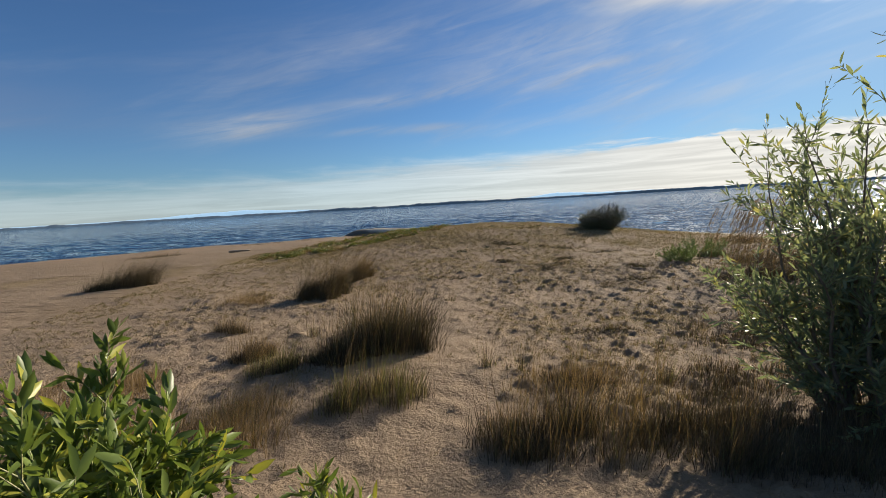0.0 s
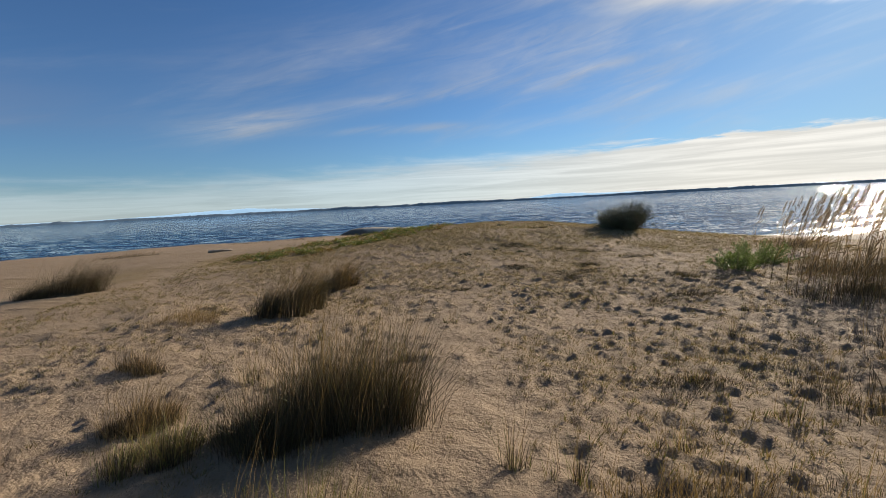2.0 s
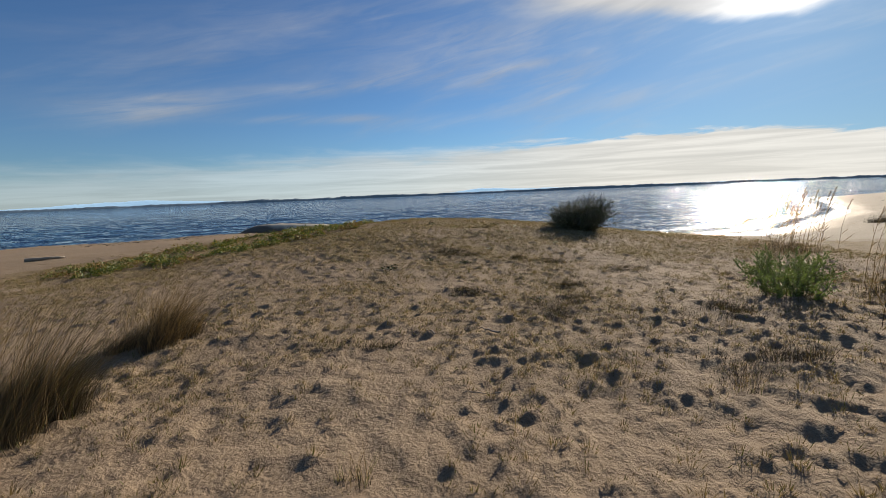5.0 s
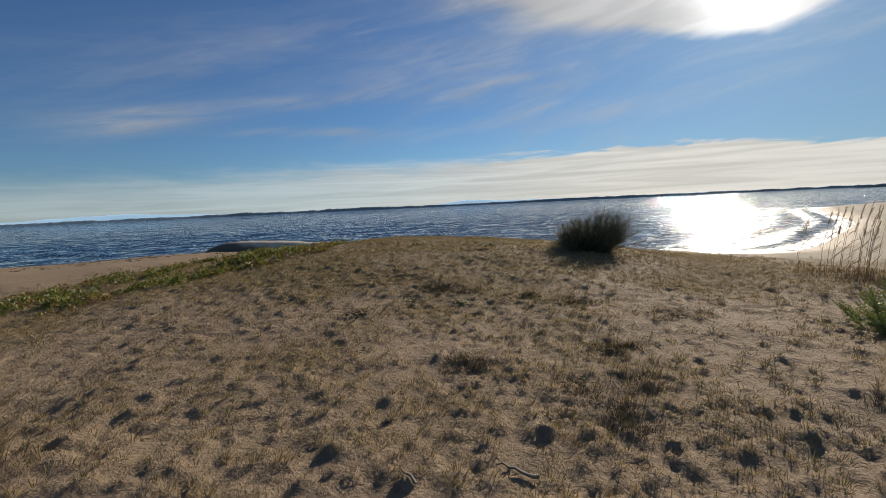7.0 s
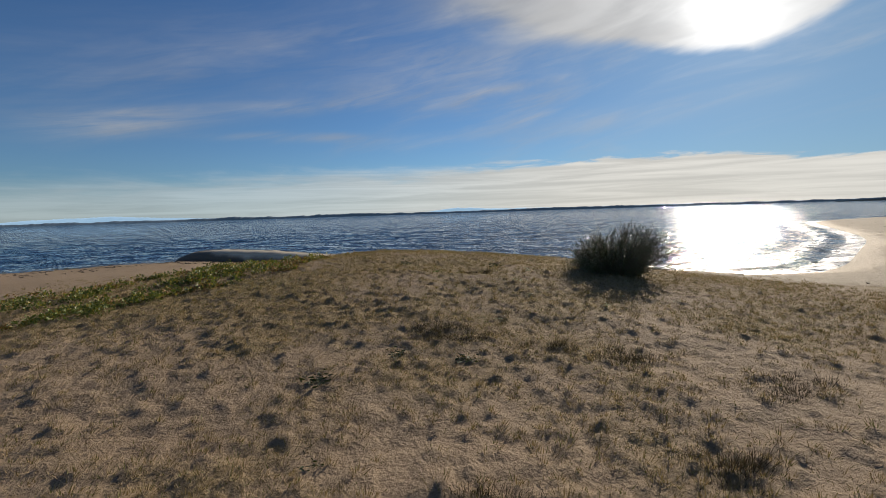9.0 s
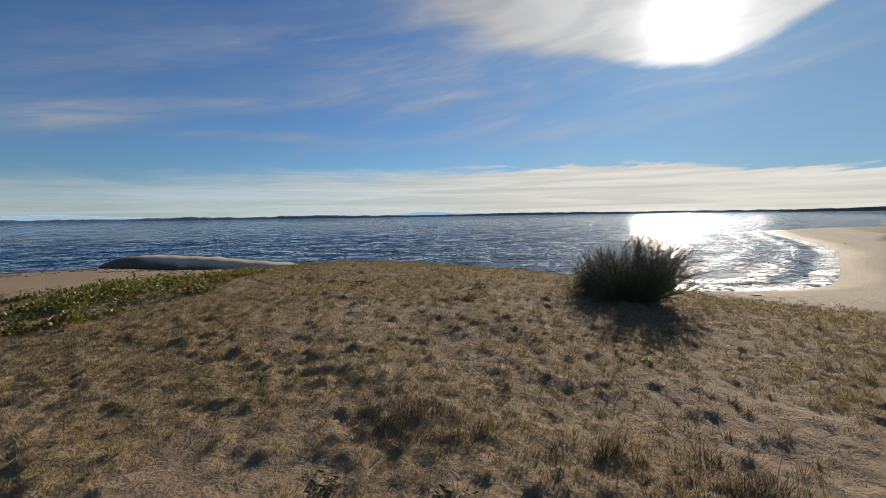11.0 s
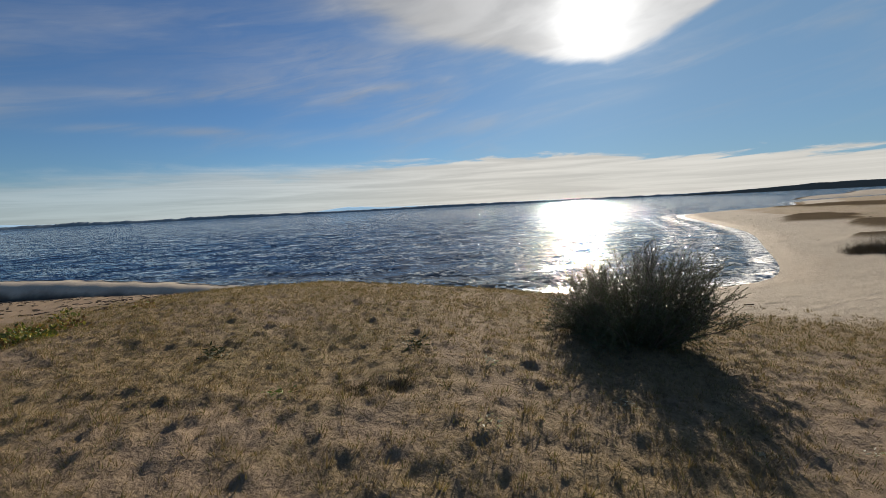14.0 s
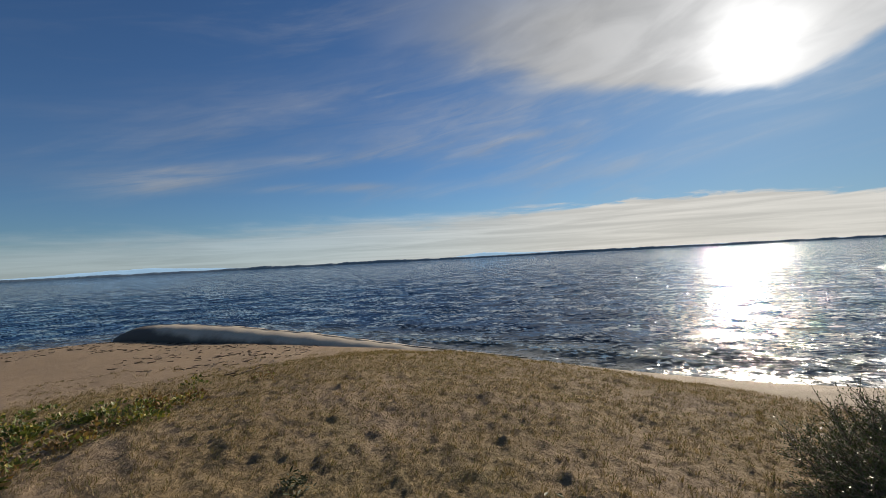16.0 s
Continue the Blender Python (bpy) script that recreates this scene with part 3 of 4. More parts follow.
# ---- ground ----
def make_ground():
    x, y, faces = sheet(axis(-4.6, 8.0, 0.037, -900, 900, 1.10, 0.8, 72), axis(2.0, 20.5, 0.037, -700, 1500, 1.10, 0.75, 50))
    d = inland(x, y)
    z = height(x, y, d)
    cover = spread_of_turf(x, y, d)
    wet = step(1.6, 0.2, d + 0.8 * fractal(x * 0.6, y * 0.6, 3, 51))
    # drifts of dark weed on the far spit
    wrack = np.zeros_like(x)
    for cx, cy, dx, dy, long, wide in ((41.0, 28.7, 0.92, 0.38, 5.5, 2.3), (68.0, 34.5, 0.9, 0.42, 11.0, 9.5), (34.0, 22.6, 0.92, 0.38, 4.2, 1.7), (27.2, 20.6, 0.92, 0.38, 1.2, 1.2)):
        u, v = (x - cx) * dx + (y - cy) * dy, (x - cx) * dy - (y - cy) * dx
        wrack = np.maximum(wrack, step(0.0, 0.5, 1 - (u / long) ** 2 - (v / wide) ** 2 + 0.9 * fractal(x * 0.5, y * 0.5, 3, 61)))
    # a dark strip along the spit's far side, in the weed's colour
    wrack = np.maximum(wrack, step(1.1, 0.6, d) * step(-0.3, 0.1, d) * step(50.0, 56.0, x) * step(45.5, 47.5, y))
    z = z + 0.13 * wrack * step(1.5, 2.5, d)
    me = mesh_of("ground", np.stack([x, y, z], -1), faces, M_GROUND, True, {"cover": cover, "wet": wet, "wrack": wrack, "pale": step(7.0, 4.5, d) * step(7.0, 10.0, x)})
    tagged(new("ground", me), "pale sand with patchy dry grass turf", "ground", kind="structure")


def make_water():
    x, y, faces = sheet(axis(-16.0, 42.0, 0.27, -4600, 4600, 1.07), axis(17.5, 62.0, 0.27, -900, 4700, 1.06))
    d = -inland(x, y)
    away = np.hypot(x - 5, y - 15)
    fade = step(160, 40, away) * step(0.0, 4.0, d)
    a = radians(28)
    u, v = x * math.cos(a) + y * math.sin(a), -x * math.sin(a) + y * math.cos(a)
    z = fade * (0.11 * fractal(u * 0.17, v * 0.5, 4, 71) + 0.05 * fractal(u * 0.6, v * 1.6, 2, 75))
    roller = np.exp(-((d - 1.3 - 0.9 * fractal(x * 0.3, y * 0.3, 2, 77)) / 0.35) ** 2) * 0.07
    z = z + roller * step(100, 30, away)
    me = mesh_of("water", np.stack([x, y, z], -1), faces, M_WATER, True, {"shore": np.clip(d, -5, 50)})
    tagged(new("water", me), "wind-ruffled blue lagoon water with foam along the shore", "water", kind="structure")


def sand_bar(tip, end, wide, tall, seed):
    """A long low bar of sand rising out of the lagoon, dark along its far edge."""
    along, across = np.meshgrid(np.linspace(0, 1, 90), np.linspace(-1, 1, 25), indexing="ij")
    dx, dy = end[0] - tip[0], end[1] - tip[1]
    size = math.hypot(dx, dy)
    half = wide * np.minimum(1, np.sqrt(along * 6)) * (1 + 0.3 * fractal(along * 9, across * 0 + seed, 3, seed))
    x = tip[0] + dx * along - dy / size * across * half
    y = tip[1] + dy * along + dx / size * across * half
    z = tall * (1 - across ** 2) * np.minimum(1, along * 8) - 0.12 + 0.06 * fractal(x * 0.2, y * 0.2, 2, seed)
    faces = [(i * 25 + j, (i + 1) * 25 + j, (i + 1) * 25 + j + 1, i * 25 + j + 1) for i in range(89) for j in range(24)]
    edge = step(0.15, 0.45, across)
    one = np.ones(x.size)
    me = mesh_of("ground_bar", np.stack([x.ravel(), y.ravel(), z.ravel()], -1), faces, M_GROUND, True, {"cover": one * 0, "wet": one * 0, "wrack": edge.ravel(), "pale": one})
    tagged(new("ground_bar", me), "low sand bar with a dark far edge", "sand bar", kind="structure")


make_ground()
make_water()
sand_bar((127, 67), (235, 74), 7.0, 0.75, 81)
sand_bar((222, 91), (430, 112), 9.0, 0.9, 82)


# ---- far shores ----
def ridge(name, label, mat, start, end, radius, height_at, depth, seed, jag=0.4, brow=(0.15, 0.8)):
    """A long low land far off, on an arc round the place, from one bearing to another, in degrees right of +Y."""
    bearings = np.linspace(start, end, int(abs(end - start) * 14))
    tops = np.array([height_at(b) for b in bearings])
    rough = 1 + jag * fractal(bearings * 0.8, bearings * 0 + seed, 3, seed) + jag * 0.5 * fractal(bearings * 7.0, bearings * 0, 2, seed + 3)
    tops = np.maximum(tops * rough, 0.3)
    rows = []
    for r, share in ((radius, -0.02), (radius + depth * brow[0], brow[1]), (radius + depth * 0.5, 1.0), (radius + depth, 0.0)):
        a = np.radians(bearings)
        rows.append(np.stack([np.sin(a) * r, np.cos(a) * r, tops * share - (0.6 if share <= 0 else 0)], -1))
    verts = np.concatenate(rows)
    k = len(bearings)
    faces = [(j * k + i, j * k + i + 1, (j + 1) * k + i + 1, (j + 1) * k + i) for j in range(3) for i in range(k - 1)]
    ob = new(name, mesh_of(name, verts, faces, mat, brow[0] > 0.1))
    return tagged(ob, label, "far shore", kind="structure")


def bell(b, centre, wide):
    return math.exp(-((b - centre) / wide) ** 2)


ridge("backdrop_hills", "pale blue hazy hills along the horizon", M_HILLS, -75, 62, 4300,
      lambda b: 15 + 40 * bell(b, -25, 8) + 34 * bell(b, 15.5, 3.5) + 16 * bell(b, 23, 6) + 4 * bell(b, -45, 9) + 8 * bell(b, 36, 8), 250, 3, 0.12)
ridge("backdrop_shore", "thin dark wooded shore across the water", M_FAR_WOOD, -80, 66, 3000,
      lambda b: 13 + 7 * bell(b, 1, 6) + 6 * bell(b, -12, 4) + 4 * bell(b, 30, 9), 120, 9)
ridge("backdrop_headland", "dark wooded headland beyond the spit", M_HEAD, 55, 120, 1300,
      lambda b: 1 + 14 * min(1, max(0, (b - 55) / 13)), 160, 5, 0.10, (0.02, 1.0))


# ---- plants ----
def blades(rng, roots, lengths, widths, lean, wind=(0.0, 0.0), rows=3, droop=0.5, spread=None):
    """Tapered, bent blades, as arrays of corners and triangles. roots: n x 3; lean: how far each one leans from upright."""
    k = len(roots)
    turn = rng.uniform(0, 2 * np.pi, k) if spread is None else spread
    out = np.stack([np.cos(turn), np.sin(turn), np.zeros(k)], -1)
    face = rng.uniform(0, 2 * np.pi, k)
    side = np.stack([np.cos(face), np.sin(face), np.zeros(k)], -1)
    push = np.array([wind[0], wind[1], 0.0])
    verts = []
    for r in range(rows + 1):
        s = r / rows
        bent = s * (1 + droop * s)
        centre = roots + out * (lean * lengths * bent)[:, None] + push * (lengths * s * s)[:, None]
        rise = lengths * s * np.sqrt(np.maximum(1 - (lean * (0.5 + 0.5 * s)) ** 2, 0.05))
        centre = centre + np.stack([0 * rise, 0 * rise, rise], -1)
        if r == rows:
            verts.append(centre[:, None])
        else:
            w = (widths * (1 - 0.65 * s))[:, None] * 0.5
            verts.append(np.stack([centre - side * w, centre + side * w], 1))
    verts = np.concatenate(verts, 1)
    per = verts.shape[1]
    tris = []
    for r in range(rows - 1):
        a = 2 * r
        tris += [(a, a + 1, a + 3), (a, a + 3, a + 2)]
    a = 2 * (rows - 1)
    tris.append((a, a + 1, a + 2))
    faces = (np.arange(k)[:, None, None] * per + np.array(tris)[None]).reshape(-1, 3)
    return verts.reshape(-1, 3), faces


def leaves(rng, at, ways, lengths, widths, fold=0.18):
    """Pointed leaves folded along the midrib: six triangles each."""
    k = len(at)
    ways = ways / np.linalg.norm(ways, axis=1, keepdims=True)
    other = rng.normal(size=(k, 3))
    side = np.cross(ways, other)
    side /= np.linalg.norm(side, axis=1, keepdims=True) + 1e-9
    up = np.cross(side, ways)
    L, W = lengths[:, None], widths[:, None]
    curl = rng.uniform(-0.12, 0.12, k)[:, None] * L
    spine = [at, at + ways * L * 0.33 + up * curl * 0.3, at + ways * L * 0.68 + up * curl * 0.7, at + ways * L + up * curl * 1.6]
    rim = []
    for s, w in ((0.33, 0.5), (0.68, 0.42)):
        mid = spine[1] if s < 0.5 else spine[2]
        rim += [mid + side * W * w + up * W * fold, mid - side * W * w + up * W * fold]
    verts = np.stack(spine + rim, 1)
    tris = np.array([(0, 4, 1), (0, 1, 5), (1, 4, 6), (1, 6, 2), (1, 2, 7), (1, 7, 5), (2, 6, 3), (2, 3, 7)])
    faces = (np.arange(k)[:, None, None] * 8 + tris[None]).reshape(-1, 3)
    return verts.reshape(-1, 3), faces


def tiny_leaves(rng, at, ways, lengths, widths):
    """Small pointed leaves, folded along the middle: two triangles each."""
    k = len(at)
    ways = ways / np.linalg.norm(ways, axis=1, keepdims=True)
    side = np.cross(ways, rng.normal(size=(k, 3)))
    side /= np.linalg.norm(side, axis=1, keepdims=True) + 1e-9
    up = np.cross(side, ways)
    L, W = lengths[:, None], widths[:, None]
    mid = at + ways * L * 0.45 + up * W * 0.25
    verts = np.stack([at, mid - side * W * 0.5, at + ways * L, mid + side * W * 0.5], 1)
    faces = (np.arange(k)[:, None, None] * 4 + np.array([(0, 1, 2), (0, 2, 3)])[None]).reshape(-1, 3)
    return verts.reshape(-1, 3), faces


def joined(sets):
    verts, faces, base = [], [], 0
    for v, f in sets:
        verts.append(v)
        faces.append(np.asarray(f) + base)
        base += len(v)
    return np.concatenate(verts), np.concatenate(faces)


def limb(points, thick, thin, sides=5):
    """A tapered round limb along a line of points, as corners and triangles."""
    points = np.asarray(points, float)
    k = len(points)
    verts = []
    for i, p in enumerate(points):
        along = points[min(i + 1, k - 1)] - points[max(i - 1, 0)]
        along = along / (np.linalg.norm(along) + 1e-9)
        a = np.cross(along, (0.31, 0.77, 0.56))
        a /= np.linalg.norm(a) + 1e-9
        b = np.cross(along, a)
        r = thick + (thin - thick) * i / (k - 1)
        for j in range(sides):
            t = 2 * math.pi * j / sides
            verts.append(p + r * (a * math.cos(t) + b * math.sin(t)))
    faces = []
    for i in range(k - 1):
        for j in range(sides):
            a, b = i * sides + j, i * sides + (j + 1) % sides
            faces += [(a, b, b + sides), (a, b + sides, a + sides)]
    faces += [((k - 1) * sides, (k - 1) * sides + j, (k - 1) * sides + j + 1) for j in range(1, sides - 1)]
    return np.array(verts), np.array(faces)


def bent_line(rng, start, way, length, count=6, wander=0.12, lift=0.0):
    points = [np.array(start, float)]
    way = np.array(way, float) / np.linalg.norm(way)
    for _ in range(count):
        way = way + rng.normal(size=3) * wander + np.array([0, 0, lift])
        way /= np.linalg.norm(way)
        points.append(points[-1] + way * length / count)
    return np.array(points)


def shrub(name, label, at, seed, stems, reach, tall, twig_count, leaf_size, leaf_gap, leaf_mat, wood_mat, lean=(0, 0), single=0, low=0.25, droop=0.0, flat=1.0,
          leaf_spread=0.55, group="", foot_wide=0.16, slim_part=(0.16, 0.24), heavy=(0, 0), stray=0.55, twig_long=(0.10, 0.26), thin=0.35, dome=0.55):
    """A bush of many stems from one foot: each main stem a part, twigs and leaves along them; the first leaves as parts of their own."""
    rng = np.random.default_rng(seed)
    top = thing(name, label, "shrub", at, group)
    twigs, spots, ways = [], [], []
    for s in range(stems):
        turn = 2 * math.pi * (s + rng.uniform(-0.4, 0.4)) / stems
        tip_out = reach * math.sqrt(rng.uniform(0.02, 1.0))
        tip_up = tall * (1 - dome * (tip_out / reach) ** 2) * rng.uniform(0.6, 1.12)
        tip_up *= 1 + (heavy[0] * math.cos(turn) + heavy[1] * math.sin(turn)) * tip_out / reach
        way = np.array([math.cos(turn) * tip_out * (1 - foot_wide) + lean[0] * tip_up, math.sin(turn) * tip_out * flat * (1 - foot_wide) + lean[1] * tip_up, tip_up])
        size = np.linalg.norm(way)
        foot = np.array([math.cos(turn) * tip_out * foot_wide, math.sin(turn) * tip_out * foot_wide, -0.04])
        line = bent_line(rng, foot, way, size, 7, 0.10, -droop)
        piece("stem", mesh_of("stem", *limb(line, 0.006 + 0.006 * tall, 0.0022), wood_mat, True), top)
        for _ in range(twig_count):
            f = rng.uniform(low, 0.98)
            i = min(int(f * 7), 6)
            start = line[i] + (line[i + 1] - line[i]) * (f * 7 - i)
            main = line[i + 1] - line[i]
            main /= np.linalg.norm(main)
            go = main * 0.9 + rng.normal(size=3) * stray + np.array([0, 0, 0.15])
            twig = bent_line(rng, start, go, tall * rng.uniform(*twig_long), 4, 0.14, -droop)
            twigs.append(limb(twig, 0.0028, 0.0010, 3))
            count = max(3, int(np.linalg.norm(twig[-1] - twig[0]) / leaf_gap * (1.35 - thin * max(0.0, min(1.0, start[2] / tall)))))
            for q in np.linspace(0.08, 1.0, count):
                j = min(int(q * 4), 3)
                spots.append(twig[j] + (twig[j + 1] - twig[j]) * (q * 4 - j))
                tw = twig[j + 1] - twig[j]
                ways.append(tw / np.linalg.norm(tw) + rng.normal(size=3) * leaf_spread)
    tagged(piece("twig_crown", mesh_of("twig_crown", *joined(twigs), wood_mat), top), kind="stuff")
    spots, ways = np.array(spots), np.array(ways)
    size = leaf_size * rng.uniform(0.55, 1.15, len(spots))
    slim = size * rng.uniform(*slim_part, len(spots)) if leaf_size > 0.04 else size * rng.uniform(0.3, 0.45, len(spots))
    order = rng.permutation(len(spots))
    alone, rest = order[:single], order[single:]
    if len(alone):
        shapes = []
        for v in range(6):
            one = leaves(rng, np.zeros((1, 3)), np.array([[0, 0, 1.0]]), np.array([1.0]), np.array([rng.uniform(*slim_part)]))
            shapes.append(mesh_of("leaf", *one, leaf_mat, True))
        for c, i in enumerate(alone):
            ob = piece("leaf", shapes[c % 6], top)
            turn = Vector(ways[i]).to_track_quat("Z", "Y").to_matrix().to_4x4()
            ob.matrix_local = Matrix.Translation(spots[i]) @ turn @ pose(0, 0, 0, 0, 0, 47 * c) @ Matrix.Scale(size[i], 4)
    shape_of = tiny_leaves if leaf_size < 0.04 else leaves
    foliage = piece("foliage", mesh_of("foliage", *shape_of(rng, spots[rest], ways[rest], size[rest], slim[rest]), leaf_mat, True), top)
    tagged(foliage, kind="stuff")
    return top


def grass_clump(label, at, seed, wide, deep, tall, count, mats, wind=(0.1, 0.1), group="tall grass clumps", stalks=0, turn=0.0, lean=0.42):
    """A clump of tall grass: inner blades, mostly coloured dark for the core's shade, blades of a second colour, and
    thin seed stalks.
    """
    rng = np.random.default_rng(seed)
    top = thing("grass_clump", label, "grass clump", at, group)
    ca, sa = math.cos(turn), math.sin(turn)
    knots = max(3, min(26, int(40 * wide * deep) + 4))
    kr, ka = np.sqrt(rng.uniform(0, 1, knots)), rng.uniform(0, 2 * np.pi, knots)
    kx, ky = kr * np.cos(ka) * wide * 0.85, kr * np.sin(ka) * deep * 0.85
    vigour = rng.uniform(0.5, 1.1, knots) * (1 - 0.35 * kr * kr) * (1 + 0.5 * kx / wide)
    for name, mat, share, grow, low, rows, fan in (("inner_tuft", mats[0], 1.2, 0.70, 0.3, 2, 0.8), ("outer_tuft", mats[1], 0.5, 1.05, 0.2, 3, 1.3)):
        k = int(count * share)
        pick = rng.integers(0, knots, k)
        ox, oy = rng.normal(size=k) * wide * 0.17, rng.normal(size=k) * deep * 0.17
        px, py = kx[pick] + ox, ky[pick] + oy
        px, py = px * ca - py * sa, px * sa + py * ca
        pz = height(px + at[0], py + at[1]) - at[2] - 0.01
        size = tall * grow * rng.uniform(low, 1.0, k) * vigour[pick]
        away = np.arctan2(oy, ox) + turn + rng.normal(size=k) * 0.8
        v, f = blades(rng, np.stack([px, py, pz], -1), size, rng.uniform(0.0018, 0.0042, k), lean * fan * (0.08 + 0.92 * rng.uniform(0, 1, k) ** 1.6), wind, rows, 0.7, away)
        tagged(piece(name, mesh_of(name, v, f, mat), top), kind="stuff")
    if stalks:
        r, a = np.sqrt(rng.uniform(0, 1, stalks)) * 0.9, rng.uniform(0, 2 * np.pi, stalks)
        px, py = r * np.cos(a) * wide, r * np.sin(a) * deep
        roots = np.stack([px, py, height(px + at[0], py + at[1]) - at[2]], -1)
        v, f = blades(rng, roots, tall * rng.uniform(0.55, 1.22, stalks), np.full(stalks, 0.0026), rng.uniform(0.02, 0.34, stalks), wind, 3, 0.4)
        tagged(piece("stalk_tuft", mesh_of("stalk_tuft", v, f, M_STRAW), top), kind="stuff")
    return top


# ---- shrubs ----
def standing(x, y, dip=0.0):
    return (x, y, ground_z(x, y) - dip)


shrub("round_shrub", "dense dark olive-green shrub with tiny leaves on the grassy mound", standing(6.05, 16.35), 5, 170, 0.95, 0.95, 40, 0.024, 0.012, M_SHRUB, M_BARK,
      lean=(0.10, 0.0), low=0.02, foot_wide=0.42, dome=0.48, heavy=(0.16, -0.2), stray=0.62, twig_long=(0.08, 0.28), leaf_spread=0.7, thin=1.15)
shrub("willow_shrub", "tall feathery grey-green shrub with narrow leaves beside the sandy path", standing(2.9, 2.75), 8, 46, 0.72, 2.25, 16, 0.085, 0.02, M_WILLOW, M_BARK,
      lean=(-0.02, 0.03), single=250, low=0.08, foot_wide=0.4)
shrub("wattle_shrub", "bright green young shrub with broad pointed leaves by the path", standing(-1.42, 1.35), 12, 52, 0.55, 1.16, 13, 0.10, 0.017, M_WATTLE, M_STEM,
      single=300, low=0.2, leaf_spread=0.55, foot_wide=0.5, slim_part=(0.24, 0.33))
shrub("wattle_shrub", "bright green young shrub with broad pointed leaves by the path", standing(-0.86, 1.2), 14, 28, 0.34, 0.92, 12, 0.095, 0.017, M_WATTLE, M_STEM,
      single=200, low=0.2, leaf_spread=0.55, foot_wide=0.5, slim_part=(0.24, 0.33))
shrub("wattle_shrub", "small bright green shoot with broad pointed leaves by the path", standing(-0.6, 1.85), 13, 8, 0.13, 0.5, 8, 0.085, 0.017, M_WATTLE, M_STEM,
      single=60, low=0.3, leaf_spread=0.42, slim_part=(0.2, 0.27))
shrub("leafy_bush", "low fresh green bush on the dry dune", standing(6.35, 10.5), 21, 40, 0.75, 0.52, 24, 0.034, 0.012, M_FERNY, M_STEM, low=0.05, foot_wide=0.5, group="low green bushes")
shrub("leafy_bush", "low fresh green bush on the dry dune", standing(5.2, 9.4), 22, 28, 0.48, 0.42, 20, 0.034, 0.012, M_FERNY, M_STEM, low=0.05, foot_wide=0.5, group="low green bushes")

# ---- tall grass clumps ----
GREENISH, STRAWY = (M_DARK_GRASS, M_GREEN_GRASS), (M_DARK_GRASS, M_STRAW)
WIND = (0.16, 0.10)

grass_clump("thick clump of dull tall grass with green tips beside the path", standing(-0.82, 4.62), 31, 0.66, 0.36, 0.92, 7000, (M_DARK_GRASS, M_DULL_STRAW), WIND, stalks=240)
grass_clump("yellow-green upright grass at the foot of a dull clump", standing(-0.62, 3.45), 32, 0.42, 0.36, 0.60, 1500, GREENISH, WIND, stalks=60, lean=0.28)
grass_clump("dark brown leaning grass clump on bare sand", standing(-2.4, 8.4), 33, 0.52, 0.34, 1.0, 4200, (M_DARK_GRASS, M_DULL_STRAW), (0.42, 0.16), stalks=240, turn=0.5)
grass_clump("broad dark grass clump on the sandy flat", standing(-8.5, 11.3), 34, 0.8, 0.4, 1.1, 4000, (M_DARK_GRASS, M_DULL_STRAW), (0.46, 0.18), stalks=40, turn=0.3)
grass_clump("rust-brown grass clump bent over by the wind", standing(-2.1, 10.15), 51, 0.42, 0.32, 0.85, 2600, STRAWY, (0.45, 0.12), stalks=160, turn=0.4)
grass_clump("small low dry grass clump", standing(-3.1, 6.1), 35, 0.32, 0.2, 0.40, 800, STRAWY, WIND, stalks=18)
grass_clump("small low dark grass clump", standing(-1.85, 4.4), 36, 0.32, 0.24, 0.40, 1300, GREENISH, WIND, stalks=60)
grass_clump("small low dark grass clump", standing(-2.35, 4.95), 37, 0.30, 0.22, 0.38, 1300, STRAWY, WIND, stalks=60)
# the next stands: the tall shrub's shade is partly put in by dark blades
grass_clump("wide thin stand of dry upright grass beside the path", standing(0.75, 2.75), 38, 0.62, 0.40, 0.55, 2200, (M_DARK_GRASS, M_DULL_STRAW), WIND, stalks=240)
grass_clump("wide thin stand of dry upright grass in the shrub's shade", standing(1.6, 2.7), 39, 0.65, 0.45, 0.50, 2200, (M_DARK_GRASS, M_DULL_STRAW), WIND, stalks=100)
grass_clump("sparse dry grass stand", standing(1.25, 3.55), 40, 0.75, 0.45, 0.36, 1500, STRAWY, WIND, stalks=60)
grass_clump("straw-coloured grass beside the path", standing(-2.7, 2.7), 41, 0.9, 0.8, 0.42, 3600, (M_STRAW, M_STRAW), WIND, stalks=60)
# dark grass added to deepen the shade below the tall shrub
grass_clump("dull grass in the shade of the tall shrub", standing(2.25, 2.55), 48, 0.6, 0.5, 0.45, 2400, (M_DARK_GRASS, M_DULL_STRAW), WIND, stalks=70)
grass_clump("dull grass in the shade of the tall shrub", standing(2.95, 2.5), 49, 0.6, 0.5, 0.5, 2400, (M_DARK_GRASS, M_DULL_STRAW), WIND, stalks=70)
grass_clump("rusty dry grass beside the path", standing(-1.8, 3.0), 44, 0.55, 0.7, 0.34, 2400, (M_STRAW, M_DULL_STRAW), WIND, stalks=50)
grass_clump("rusty dry grass on the sand", standing(-3.7, 3.9), 45, 0.9, 0.8, 0.36, 2800, (M_STRAW, M_STRAW), WIND, stalks=50)
grass_clump("sparse dry grass stand", standing(2.4, 3.6), 46, 0.7, 0.5, 0.36, 1500, (M_DARK_GRASS, M_DULL_STRAW), WIND, stalks=60)
grass_clump("sparse dry grass stand", standing(3.3, 4.9), 47, 0.7, 0.6, 0.34, 1500, (M_DARK_GRASS, M_DULL_STRAW), WIND, stalks=60)
